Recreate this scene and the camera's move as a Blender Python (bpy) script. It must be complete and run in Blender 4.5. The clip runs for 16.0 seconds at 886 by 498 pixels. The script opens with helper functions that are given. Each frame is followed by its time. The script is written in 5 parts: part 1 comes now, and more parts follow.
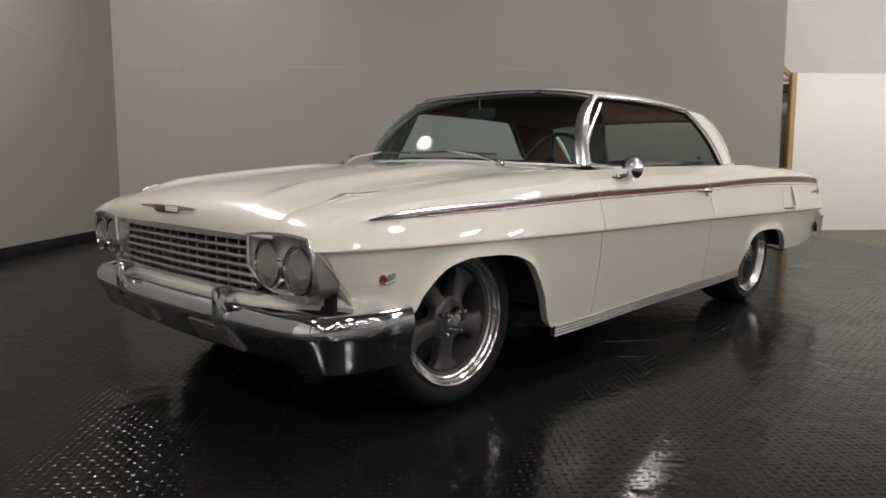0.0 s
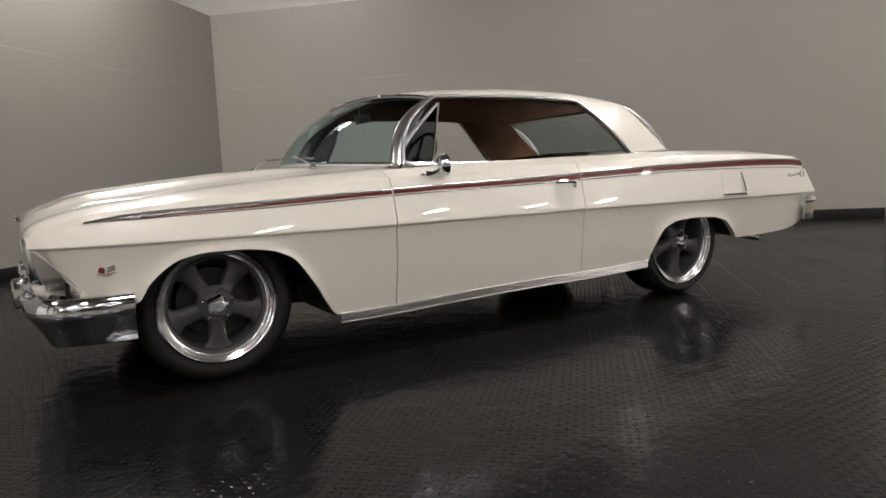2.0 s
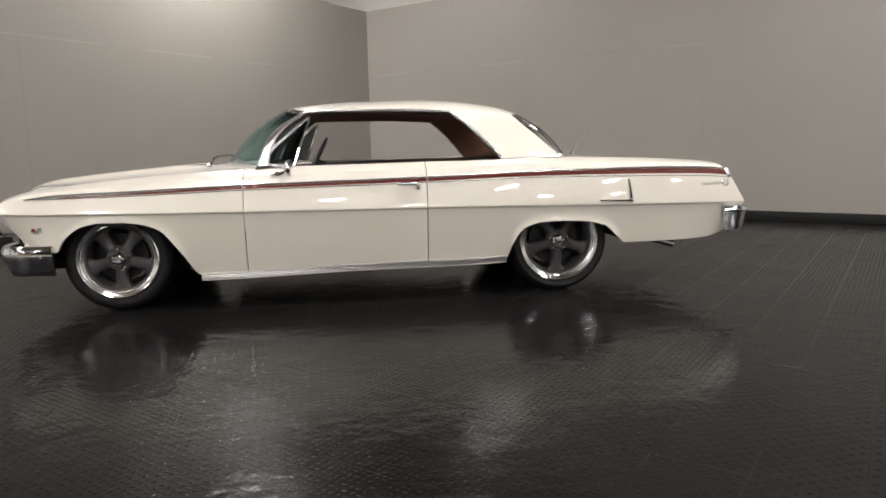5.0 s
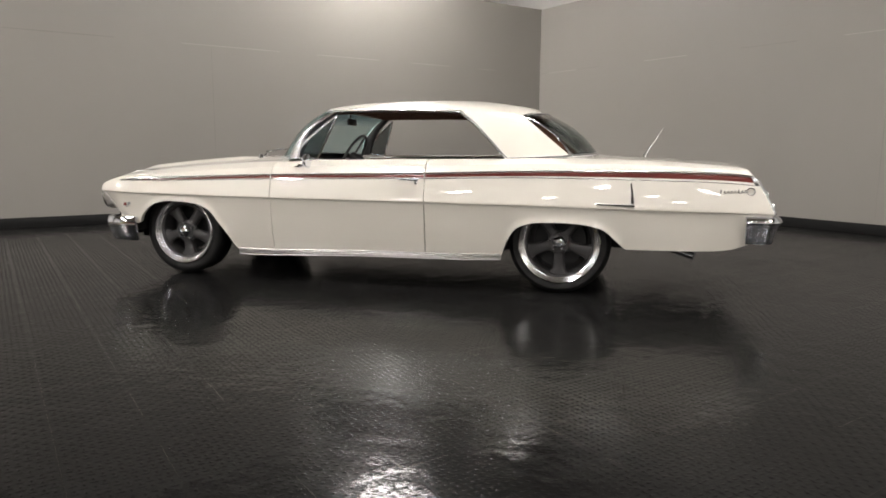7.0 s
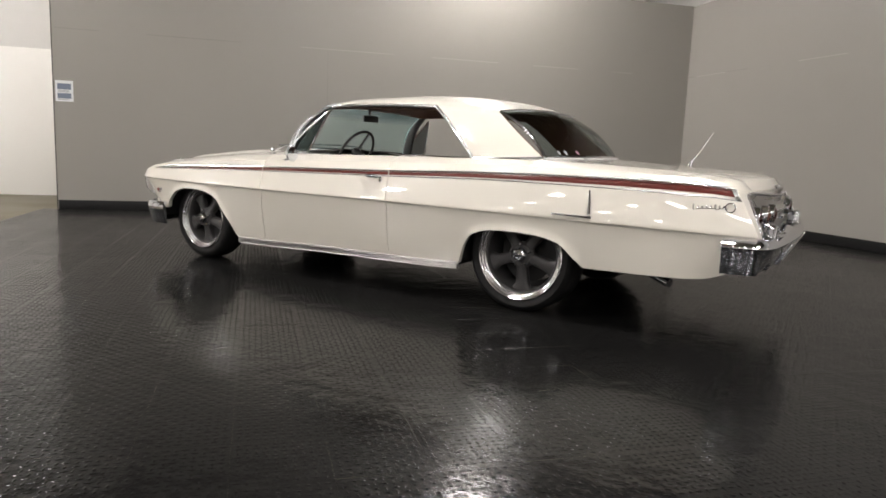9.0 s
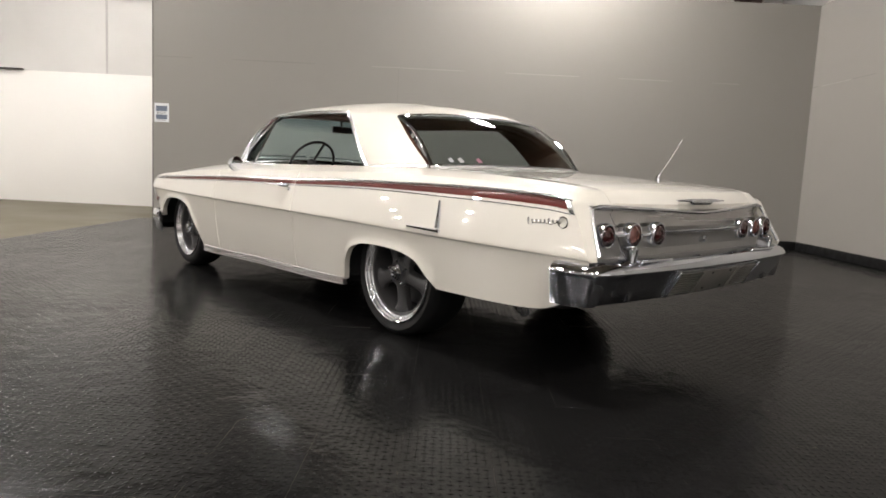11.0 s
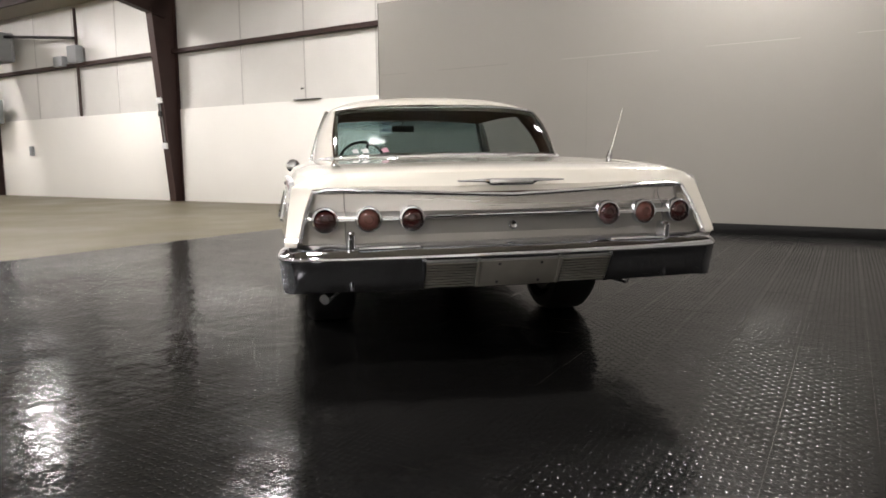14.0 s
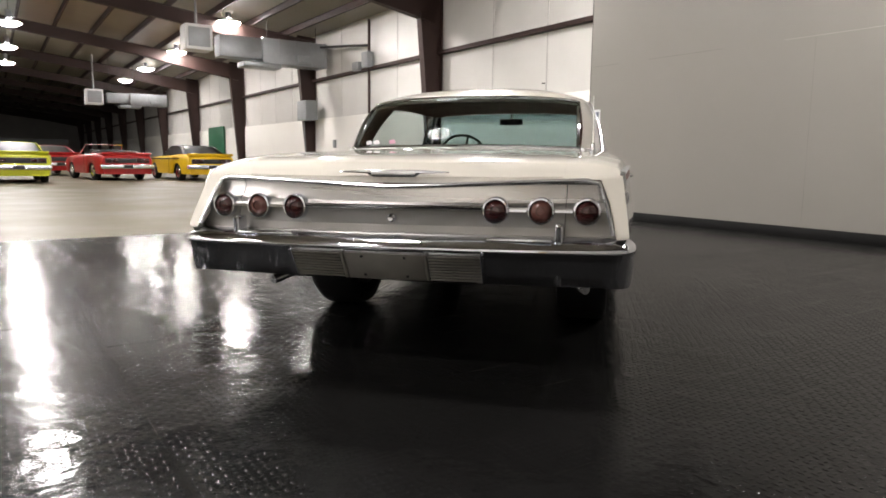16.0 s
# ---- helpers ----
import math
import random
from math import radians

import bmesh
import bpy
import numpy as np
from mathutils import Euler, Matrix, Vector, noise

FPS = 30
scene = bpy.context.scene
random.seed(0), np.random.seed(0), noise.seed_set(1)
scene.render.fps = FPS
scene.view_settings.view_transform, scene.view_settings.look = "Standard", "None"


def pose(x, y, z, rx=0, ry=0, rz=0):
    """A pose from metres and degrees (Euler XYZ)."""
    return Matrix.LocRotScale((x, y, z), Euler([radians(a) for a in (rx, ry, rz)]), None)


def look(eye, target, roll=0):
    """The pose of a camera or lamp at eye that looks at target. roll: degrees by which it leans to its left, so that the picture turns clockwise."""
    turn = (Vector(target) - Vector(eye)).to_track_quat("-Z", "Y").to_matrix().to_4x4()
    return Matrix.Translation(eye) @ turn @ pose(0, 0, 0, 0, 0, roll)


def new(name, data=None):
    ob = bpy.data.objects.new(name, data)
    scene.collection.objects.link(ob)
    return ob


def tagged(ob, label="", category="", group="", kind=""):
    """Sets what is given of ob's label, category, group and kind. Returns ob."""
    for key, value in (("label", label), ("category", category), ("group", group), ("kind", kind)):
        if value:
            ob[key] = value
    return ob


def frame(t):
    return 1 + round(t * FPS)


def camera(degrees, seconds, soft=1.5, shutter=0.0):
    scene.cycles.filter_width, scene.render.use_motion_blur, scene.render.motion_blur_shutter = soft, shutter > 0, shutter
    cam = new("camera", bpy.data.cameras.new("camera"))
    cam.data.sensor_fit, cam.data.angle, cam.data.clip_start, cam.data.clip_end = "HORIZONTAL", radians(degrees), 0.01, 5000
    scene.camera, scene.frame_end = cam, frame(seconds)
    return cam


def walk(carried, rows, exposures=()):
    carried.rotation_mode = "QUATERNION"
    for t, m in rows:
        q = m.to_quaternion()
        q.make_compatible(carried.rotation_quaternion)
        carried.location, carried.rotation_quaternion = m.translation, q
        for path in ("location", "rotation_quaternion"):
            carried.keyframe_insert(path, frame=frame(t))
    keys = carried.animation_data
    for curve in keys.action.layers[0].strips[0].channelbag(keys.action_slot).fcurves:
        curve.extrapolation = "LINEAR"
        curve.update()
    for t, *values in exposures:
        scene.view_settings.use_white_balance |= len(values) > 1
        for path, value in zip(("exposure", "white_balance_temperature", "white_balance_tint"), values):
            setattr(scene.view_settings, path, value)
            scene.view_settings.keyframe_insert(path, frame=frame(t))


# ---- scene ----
cam = camera(66.6, 16.0, soft=1.7)
PATH = [
    (0, (-1.843, -2.586, 0.904), (-0.417, -1.202, 0.678), -0.0),
    (0.5, (-1.573, -2.952, 0.91), (-0.226, -1.492, 0.677), 1.2),
    (1, (-1.291, -3.27, 0.895), (-0.048, -1.719, 0.675), 0.1),
    (1.5, (-0.94, -3.565, 0.897), (0.204, -1.942, 0.659), -0.5),
    (2, (-0.6, -3.921, 0.875), (0.398, -2.202, 0.655), -2.8),
    (2.5, (-0.244, -4.171, 0.876), (0.606, -2.379, 0.618), -2.5),
    (3, (0.083, -4.492, 0.865), (0.789, -2.636, 0.628), -2.3),
    (3.5, (0.423, -4.733, 0.972), (0.996, -2.836, 0.699), -2.1),
    (6, (2.403, -5.761, 1.015), (2.223, -3.789, 0.734), -1.3),
    (6.5, (2.879, -5.765, 1.017), (2.431, -3.836, 0.737), -1.1),
    (7, (3.336, -5.634, 1.018), (2.869, -3.711, 0.723), 0.3),
    (7.5, (3.719, -5.525, 1.026), (3.061, -3.66, 0.731), 0.4),
    (8, (4.091, -5.226, 0.994), (3.26, -3.432, 0.693), 0.7),
    (8.5, (4.484, -4.983, 1.007), (3.546, -3.242, 0.709), 1.1),
    (9, (4.818, -4.663, 0.971), (3.774, -2.98, 0.691), 2.3),
    (9.5, (5.17, -4.318, 0.989), (4.014, -2.708, 0.727), 3.0),
    (10, (5.468, -3.962, 0.963), (4.219, -2.417, 0.733), 3.2),
    (12.5, (6.671, -2.035, 0.939), (4.896, -1.142, 0.713), 1.6),
    (13, (6.859, -1.653, 0.938), (5.016, -0.897, 0.753), 1.5),
    (13.5, (6.984, -1.25, 0.904), (5.089, -0.645, 0.694), 0.2),
    (14, (7.115, -0.858, 0.927), (5.17, -0.463, 0.678), -0.4),
    (14.5, (7.162, -0.426, 0.9), (5.186, -0.284, 0.631), -0.5),
    (15, (7.15, 0.008, 0.951), (5.17, -0.043, 0.675), -0.3),
    (15.5, (7.122, 0.442, 0.903), (5.156, 0.176, 0.649), -0.3),
    (16, (7.012, 0.877, 0.913), (5.089, 0.396, 0.649), 0.7),
]
walk(cam, [(t, look(e, a, r)) for t, e, a, r in PATH], exposures=[(0, -0.38), (2, -0.33), (4, -0.08), (6, 0.04), (9, 0.05), (13, 0.22), (16, 0.27)])

# ---- world and light ----
world = bpy.data.worlds.new("world")
scene.world = world
world.use_nodes = True
world.node_tree.nodes["Background"].inputs[0].default_value = (0.5, 0.55, 0.6, 1)
world.node_tree.nodes["Background"].inputs[1].default_value = 0.0


# ---- materials ----
def mat(name, col, rough=0.5, metal=0.0, spec=0.5, coat=0.0, emit=None, strength=0.0, var=0.0, scale=8.0,
        bump=0.0, bscale=60.0, rvar=0.0, trans=0.0, ior=1.45, stretch=(1, 1, 1)):
    """Principled material with variation at two scales, in object metres."""
    m = bpy.data.materials.new(name)
    m.use_nodes = True
    nt = m.node_tree
    N, L = nt.nodes, nt.links
    b = N["Principled BSDF"]
    b.inputs["Base Color"].default_value = (*col, 1)
    b.inputs["Roughness"].default_value = rough
    b.inputs["Metallic"].default_value = metal
    b.inputs["Specular IOR Level"].default_value = spec
    b.inputs["Coat Weight"].default_value = coat
    b.inputs["Coat Roughness"].default_value = 0.03
    b.inputs["Transmission Weight"].default_value = trans
    b.inputs["IOR"].default_value = ior
    if emit:
        b.inputs["Emission Color"].default_value = (*emit, 1)
        b.inputs["Emission Strength"].default_value = strength
    if var or bump or rvar:
        tc = N.new("ShaderNodeTexCoord")
        mp = N.new("ShaderNodeMapping")
        mp.inputs["Scale"].default_value = stretch
        L.new(tc.outputs["Object"], mp.inputs["Vector"])
        big = N.new("ShaderNodeTexNoise")
        big.inputs["Scale"].default_value = scale
        big.inputs["Detail"].default_value = 5
        fine = N.new("ShaderNodeTexNoise")
        fine.inputs["Scale"].default_value = bscale
        fine.inputs["Detail"].default_value = 3
        for n in (big, fine):
            L.new(mp.outputs["Vector"], n.inputs["Vector"])
        if var:
            mix = N.new("ShaderNodeMixRGB")
            mix.inputs[1].default_value = (*[c * (1 - var) for c in col], 1)
            mix.inputs[2].default_value = (*[min(1, c * (1 + var)) for c in col], 1)
            L.new(big.outputs["Fac"], mix.inputs[0])
            L.new(mix.outputs[0], b.inputs["Base Color"])
        if rvar:
            mr = N.new("ShaderNodeMapRange")
            mr.inputs[1].default_value, mr.inputs[2].default_value = 0.3, 0.7
            mr.inputs[3].default_value, mr.inputs[4].default_value = max(0.02, rough - rvar), rough + rvar
            L.new(big.outputs["Fac"], mr.inputs[0])
            L.new(mr.outputs[0], b.inputs["Roughness"])
        if bump:
            bp = N.new("ShaderNodeBump")
            bp.inputs["Strength"].default_value = bump
            bp.inputs["Distance"].default_value = 0.004
            L.new(fine.outputs["Fac"], bp.inputs["Height"])
            L.new(bp.outputs[0], b.inputs["Normal"])
    return m


PAINT = mat("cream_paint", (0.69, 0.66, 0.585), 0.28, coat=1.0, var=0.012, scale=2)
PAINT.node_tree.nodes["Principled BSDF"].inputs["Coat Roughness"].default_value = 0.012
PAINT.node_tree.nodes["Principled BSDF"].inputs["Coat IOR"].default_value = 1.6
CHROME = mat("chrome", (0.72, 0.74, 0.79), 0.06, 1.0, rvar=0.02, scale=6, bump=0.10, bscale=20)
TRIM = mat("bright_trim", (0.84, 0.86, 0.88), 0.27, 1.0, var=0.05, scale=10)
ALU = mat("satin_aluminium", (0.62, 0.61, 0.60), 0.26, 1.0, var=0.06, scale=3)
PILLAR = mat("polished_pillar_trim", (0.88, 0.89, 0.92), 0.20, 1.0, var=0.05, scale=10)
BRUSHED = mat("brushed_aluminium", (0.60, 0.59, 0.575), 0.28, 1.0, var=0.05, scale=4, rvar=0.05, stretch=(1, 0.2, 6))
DULL = mat("dull_chrome", (0.46, 0.44, 0.42), 0.34, 0.6, var=0.12, scale=14, rvar=0.05)
POLISH = mat("polished_rim", (0.84, 0.84, 0.85), 0.17, 1.0, rvar=0.04, scale=20)
GUN = mat("grey_spoke_paint", (0.046, 0.045, 0.045), 0.42, 0.0, var=0.1, scale=20)
SILL = mat("ribbed_sill_metal", (0.40, 0.39, 0.38), 0.30, 1.0, var=0.08, scale=6)
RED = mat("red_insert", (0.155, 0.020, 0.013), 0.35, coat=0.3, var=0.08, scale=20)
RUBBER = mat("tyre_rubber", (0.009, 0.009, 0.009), 0.6, spec=0.3, var=0.2, scale=20, bump=0.15, bscale=200)
BLACK = mat("black_underside", (0.012, 0.012, 0.012), 0.8, var=0.3, scale=6)
DARK = mat("dark_plastic", (0.02, 0.02, 0.02), 0.45, var=0.1)
VGLASS = mat("vent_glass", (0.20, 0.22, 0.22), 0.0, trans=1.0, ior=1.2)
RGLASS = mat("dark_tinted_glass", (0.37, 0.42, 0.41), 0.0, trans=1.0, ior=1.12)
LENS = mat("clear_lamp_glass", (0.80, 0.79, 0.75), 0.04, trans=0.9, ior=1.45, coat=1.0, bump=0.5, bscale=70)
TAIL = mat("red_lamp_lens", (0.030, 0.004, 0.004), 0.15, coat=0.8, var=0.25, scale=60)
PINK = mat("reverse_lamp_lens", (0.10, 0.04, 0.033), 0.2, coat=0.6, var=0.2, scale=60)
BROWN = mat("brown_vinyl", (0.095, 0.040, 0.023), 0.5, var=0.2, scale=5, bump=0.2, bscale=120)
MAROON = mat("maroon_vinyl", (0.16, 0.03, 0.02), 0.45, var=0.2, scale=8, bump=0.2, bscale=120)
LINER = mat("brown_headliner", (0.095, 0.043, 0.024), 0.9, var=0.15, scale=6)
PLATE = mat("pale_aluminium_panel", (0.22, 0.21, 0.19), 0.38, 0.4, var=0.18, scale=14)
SATIN = mat("satin_grey_panel", (0.27, 0.26, 0.245), 0.40, 0.7, var=0.10, scale=5, rvar=0.05)
RIBBACK = mat("dark_rib_groove", (0.11, 0.105, 0.098), 0.5, 0.4, var=0.2)
WALLPAINT = mat("grey_wall_paint", (0.28, 0.266, 0.242), 0.42, var=0.05, scale=0.8, bump=0.06, bscale=160, rvar=0.06)
WALLEND = mat("dark_wall_edge", (0.05, 0.045, 0.04), 0.7, var=0.2)
BASEB = mat("black_vinyl_base", (0.012, 0.012, 0.012), 0.5, spec=0.2, var=0.3, scale=10, rvar=0.1)
SEAM = mat("joint_compound_grey", (0.25, 0.238, 0.22), 0.7, var=0.2, scale=3)
WHITE = mat("white_liner_board", (0.78, 0.765, 0.72), 0.6, var=0.05, scale=0.6, bump=0.1, bscale=40)
INSUL = mat("white_insulation_facing", (0.60, 0.59, 0.56), 0.35, var=0.08, scale=1.2, bump=0.9, bscale=6)
FOLD = mat("insulation_fold", (0.44, 0.43, 0.41), 0.5, var=0.15, scale=3)
CAULK = mat("pale_joint_compound", (0.36, 0.345, 0.315), 0.6, var=0.15, scale=3)
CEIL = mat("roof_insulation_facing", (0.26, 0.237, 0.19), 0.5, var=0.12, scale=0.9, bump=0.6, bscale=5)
STEEL = mat("red_oxide_steel", (0.030, 0.0135, 0.0105), 0.6, var=0.25, scale=3, bump=0.1, bscale=40)
GALV = mat("galvanised_duct", (0.30, 0.31, 0.32), 0.4, 0.6, var=0.15, scale=6, rvar=0.1)
GREYBOX = mat("grey_enamel", (0.22, 0.23, 0.235), 0.5, var=0.1, scale=5)
STICKER = mat("pale_sticker", (0.38, 0.38, 0.39), 0.6, var=0.3, scale=80)
PINKP = mat("pink_sticker", (0.32, 0.15, 0.20), 0.6, var=0.3, scale=80)
WOOD = mat("pine_stud", (0.42, 0.27, 0.12), 0.65, var=0.25, scale=6, stretch=(8, 8, 0.6), bump=0.2, bscale=60)
PAPER = mat("white_paper", (0.75, 0.76, 0.78), 0.7, var=0.03)
INK = mat("printed_blue_grey", (0.16, 0.19, 0.25), 0.7)
GREEN = mat("green_door_paint", (0.015, 0.11, 0.05), 0.5, var=0.1, scale=2)
LAMP = mat("lamp_opening", (0.9, 0.9, 0.9), 0.5, emit=(1.0, 0.943, 0.915), strength=180.0)
# Weaker openings for unseen lamps, dimmed only to balance the walls and car side
DIMLAMP = mat("dim_lamp_opening", (0.9, 0.9, 0.9), 0.5, emit=(1.0, 0.943, 0.915), strength=41.0)
HOUSING = mat("white_lamp_housing", (0.7, 0.7, 0.7), 0.4)


def concrete_material():
    m = mat("polished_concrete", (0.122, 0.108, 0.074), 0.46, var=0.22, scale=0.7, rvar=0.08, bump=0.05, bscale=80, spec=0.18)
    return m


CONCRETE = concrete_material()


def tile_material():
    """Black rubber: dusty and worn in patches, each tile a little different."""
    m = mat("black_rubber_tile", (0.013, 0.0125, 0.012), 0.3, spec=0.14)
    nt = m.node_tree
    N, L = nt.nodes, nt.links
    b = N["Principled BSDF"]
    tc = N.new("ShaderNodeTexCoord")
    info = N.new("ShaderNodeObjectInfo")

    def mth(op, a, bb=None):
        n = N.new("ShaderNodeMath")
        n.operation = op
        for i, v in enumerate((a, bb)):
            if v is None:
                continue
            if isinstance(v, (int, float)):
                n.inputs[i].default_value = v
            else:
                L.new(v, n.inputs[i])
        return n.outputs[0]
    # dirt and wear, continuous over the floor
    geo = N.new("ShaderNodeNewGeometry")
    big = N.new("ShaderNodeTexNoise")
    big.inputs["Scale"].default_value = 0.9
    big.inputs["Detail"].default_value = 6
    L.new(geo.outputs["Position"], big.inputs["Vector"])
    fine = N.new("ShaderNodeTexNoise")
    fine.inputs["Scale"].default_value = 14
    fine.inputs["Detail"].default_value = 4
    L.new(geo.outputs["Position"], fine.inputs["Vector"])
    mr = N.new("ShaderNodeMapRange")
    L.new(mth("ADD", mth("ADD", mth("MULTIPLY", big.outputs["Fac"], 0.7), mth("MULTIPLY", fine.outputs["Fac"], 0.25)),
              mth("MULTIPLY", info.outputs["Random"], 0.12)), mr.inputs[0])
    mr.inputs[1].default_value, mr.inputs[2].default_value = 0.3, 0.75
    mr.inputs[3].default_value, mr.inputs[4].default_value = 0.09, 0.23
    L.new(mr.outputs[0], b.inputs["Roughness"])
    mix = N.new("ShaderNodeMixRGB")
    mix.inputs[1].default_value = (0.004, 0.004, 0.004, 1)
    mix.inputs[2].default_value = (0.010, 0.0098, 0.0095, 1)
    L.new(big.outputs["Fac"], mix.inputs[0])
    L.new(mix.outputs[0], b.inputs["Base Color"])
    bp = N.new("ShaderNodeBump")
    bp.inputs["Strength"].default_value = 0.36
    bp.inputs["Distance"].default_value = 0.010
    wave = N.new("ShaderNodeTexNoise")
    wave.inputs["Scale"].default_value = 7
    wave.inputs["Detail"].default_value = 2
    L.new(geo.outputs["Position"], wave.inputs["Vector"])
    L.new(mth("ADD", wave.outputs["Fac"], mth("MULTIPLY", fine.outputs["Fac"], 0.12)), bp.inputs["Height"])
    L.new(bp.outputs[0], b.inputs["Normal"])
    return m


TILE = tile_material()


# ---- builders ----
def curve(*pts):
    """Monotone cubic through (x, value) pairs."""
    X = np.array([p[0] for p in pts], float)
    Y = np.array([p[1] for p in pts], float)
    h = np.diff(X)
    d = np.diff(Y) / h
    m = np.zeros(len(X))
    m[0], m[-1] = d[0], d[-1]
    for i in range(1, len(X) - 1):
        if d[i - 1] * d[i] > 0:
            w1, w2 = 2 * h[i] + h[i - 1], h[i] + 2 * h[i - 1]
            m[i] = (w1 + w2) / (w1 / d[i - 1] + w2 / d[i])

    def f(x):
        x = min(max(x, X[0]), X[-1])
        i = min(int(np.searchsorted(X, x, "right")) - 1, len(h) - 1)
        t = (x - X[i]) / h[i]
        return float(Y[i] * (1 + 2 * t) * (1 - t) ** 2 + m[i] * h[i] * t * (1 - t) ** 2
                     + Y[i + 1] * t * t * (3 - 2 * t) + m[i + 1] * h[i] * t * t * (t - 1))
    return f


def smooth(bm, angle=32):
    bm.normal_update()
    for f in bm.faces:
        f.smooth = True
    lim = radians(angle)
    for e in bm.edges:
        if len(e.link_faces) == 2:
            e.smooth = e.calc_face_angle(0) < lim
    return bm


def mesh_of(bm, name, material, angle=32):
    smooth(bm, angle)
    me = bpy.data.meshes.new(name)
    bm.to_mesh(me)
    bm.free()
    me.materials.append(material)
    return me


def part(name, bm, material, parent=None, label="", angle=32):
    ob = new(name, mesh_of(bm, name, material, angle))
    ob.parent = parent
    if label:
        ob["label"] = label
    return ob


def thing(name, at, label, category, group="", kind=""):
    e = new(name)
    e.empty_display_size = 0.2
    e.matrix_world = at
    return tagged(e, label, category, group, kind)


def box(bm, x0, x1, y0, y1, z0, z1, bevel=0.0, seg=2):
    made = bmesh.ops.create_cube(bm, size=1)["verts"]
    for v in made:
        v.co = Vector(((x0 + x1) / 2 + v.co.x * (x1 - x0), (y0 + y1) / 2 + v.co.y * (y1 - y0), (z0 + z1) / 2 + v.co.z * (z1 - z0)))
    if bevel:
        es = list({e for v in made for e in v.link_edges})
        bmesh.ops.bevel(bm, geom=es, offset=bevel, segments=seg, affect="EDGES", profile=0.5)
    return bm


def boxes(*rows, bevel=0.0):
    bm = bmesh.new()
    for r in rows:
        box(bm, *r, bevel=bevel)
    return bm


def grid(rows, bm=None, close=False):
    """Faces between rows of points."""
    bm = bm or bmesh.new()
    vs = [[bm.verts.new(p) for p in r] for r in rows]
    for a, b in zip(vs, vs[1:]):
        n = len(a)
        for i in range(n if close else n - 1):
            q = (a[i], a[(i + 1) % n], b[(i + 1) % n], b[i])
            if len({v.co.to_tuple(6) for v in q}) > 2:
                try:
                    bm.faces.new(q)
                except ValueError:
                    pass
    return bm


def finish(bm, dist=0.0002):
    bmesh.ops.remove_doubles(bm, verts=bm.verts, dist=dist)
    bmesh.ops.recalc_face_normals(bm, faces=bm.faces)
    return bm


def lathe(profile, centre, axis="Y", n=48, bm=None):
    """Profile of (radius, along) turned round an axis through centre."""
    c = Vector(centre)
    rows = []
    for k in range(n + 1):
        a = 2 * math.pi * k / n
        row = []
        for r, h in profile:
            u, v = r * math.cos(a), r * math.sin(a)
            row.append(c + Vector({"X": (h, u, v), "Y": (u, h, v), "Z": (u, v, h)}[axis]))
        rows.append(row)
    return finish(grid(rows, bm))


def tube(points, radius, n=10, bm=None, caps=True):
    """Round bar along points; radius may be a list."""
    bm = bm or bmesh.new()
    P = [Vector(p) for p in points]
    R = radius if isinstance(radius, (list, tuple)) else [radius] * len(P)
    rows = []
    for i, p in enumerate(P):
        d = (P[min(i + 1, len(P) - 1)] - P[max(i - 1, 0)]).normalized()
        s = d.orthogonal() if i == 0 else (last - d * last.dot(d))
        s.normalize()
        last = s
        t = d.cross(s)
        rows.append([p + R[i] * (math.cos(2 * math.pi * k / n) * s + math.sin(2 * math.pi * k / n) * t) for k in range(n)])
    vs = [[bm.verts.new(q) for q in r] for r in rows]
    for a, b in zip(vs, vs[1:]):
        for k in range(n):
            bm.faces.new((a[k], a[(k + 1) % n], b[(k + 1) % n], b[k]))
    if caps:
        bm.faces.new(vs[0][::-1])
        bm.faces.new(vs[-1])
    bm.normal_update()
    return bm


def sweep(path, section, bm=None, closed=True, caps=True):
    """Section of (out, z) carried along a plan path of (x, y, nx, ny)."""
    rows = [[(p[0] + o * k * p[2], p[1] + o * k * p[3], z) for o, z in section for k in (p[4] if len(p) > 4 and z < 0.54 else 1,)] for p in path]
    bm = grid(rows, bm, close=closed)
    if caps and closed:
        for r in (rows[0], rows[-1]):
            bm.faces.new([bm.verts.new(p) for p in r])
    return finish(bm)


def slab(rows, depth):
    """A sheet of rows of points given thickness along its mean normal."""
    bm = grid(rows)
    bm.normal_update()
    bmesh.ops.recalc_face_normals(bm, faces=bm.faces)
    bmesh.ops.solidify(bm, geom=bm.faces[:], thickness=depth)
    return finish(bm, 0.00005)


def prism(outline, y0, y1, bevel=0.0, axis="Y"):
    """Outline of (a, z) pushed from y0 to y1 along an axis."""
    bm = bmesh.new()
    rows = [[bm.verts.new({"Y": (a, y, z), "X": (y, a, z), "Z": (a, z, y)}[axis]) for a, z in outline] for y in (y0, y1)]
    bm.faces.new(rows[0])
    bm.faces.new(rows[1])
    n = len(outline)
    for i in range(n):
        bm.faces.new((rows[0][i], rows[0][(i + 1) % n], rows[1][(i + 1) % n], rows[1][i]))
    bmesh.ops.recalc_face_normals(bm, faces=bm.faces)
    if bevel:
        bmesh.ops.bevel(bm, geom=bm.edges[:], offset=bevel, segments=2, affect="EDGES", profile=0.5)
    return bm


# ---- the building: local x along the wall by the poster's far end, y along the poster wall ----
ROOM = Matrix.Translation((1.987, 7.747, 0)) @ Matrix.Rotation(radians(-42.35), 4, "Z")


def set_in_room(name, bm, material, label, category="wall", kind="structure", angle=32):
    ob = part(name, bm, material, None, label, angle)
    ob.matrix_world = ROOM
    return tagged(ob, label, category, kind=kind)


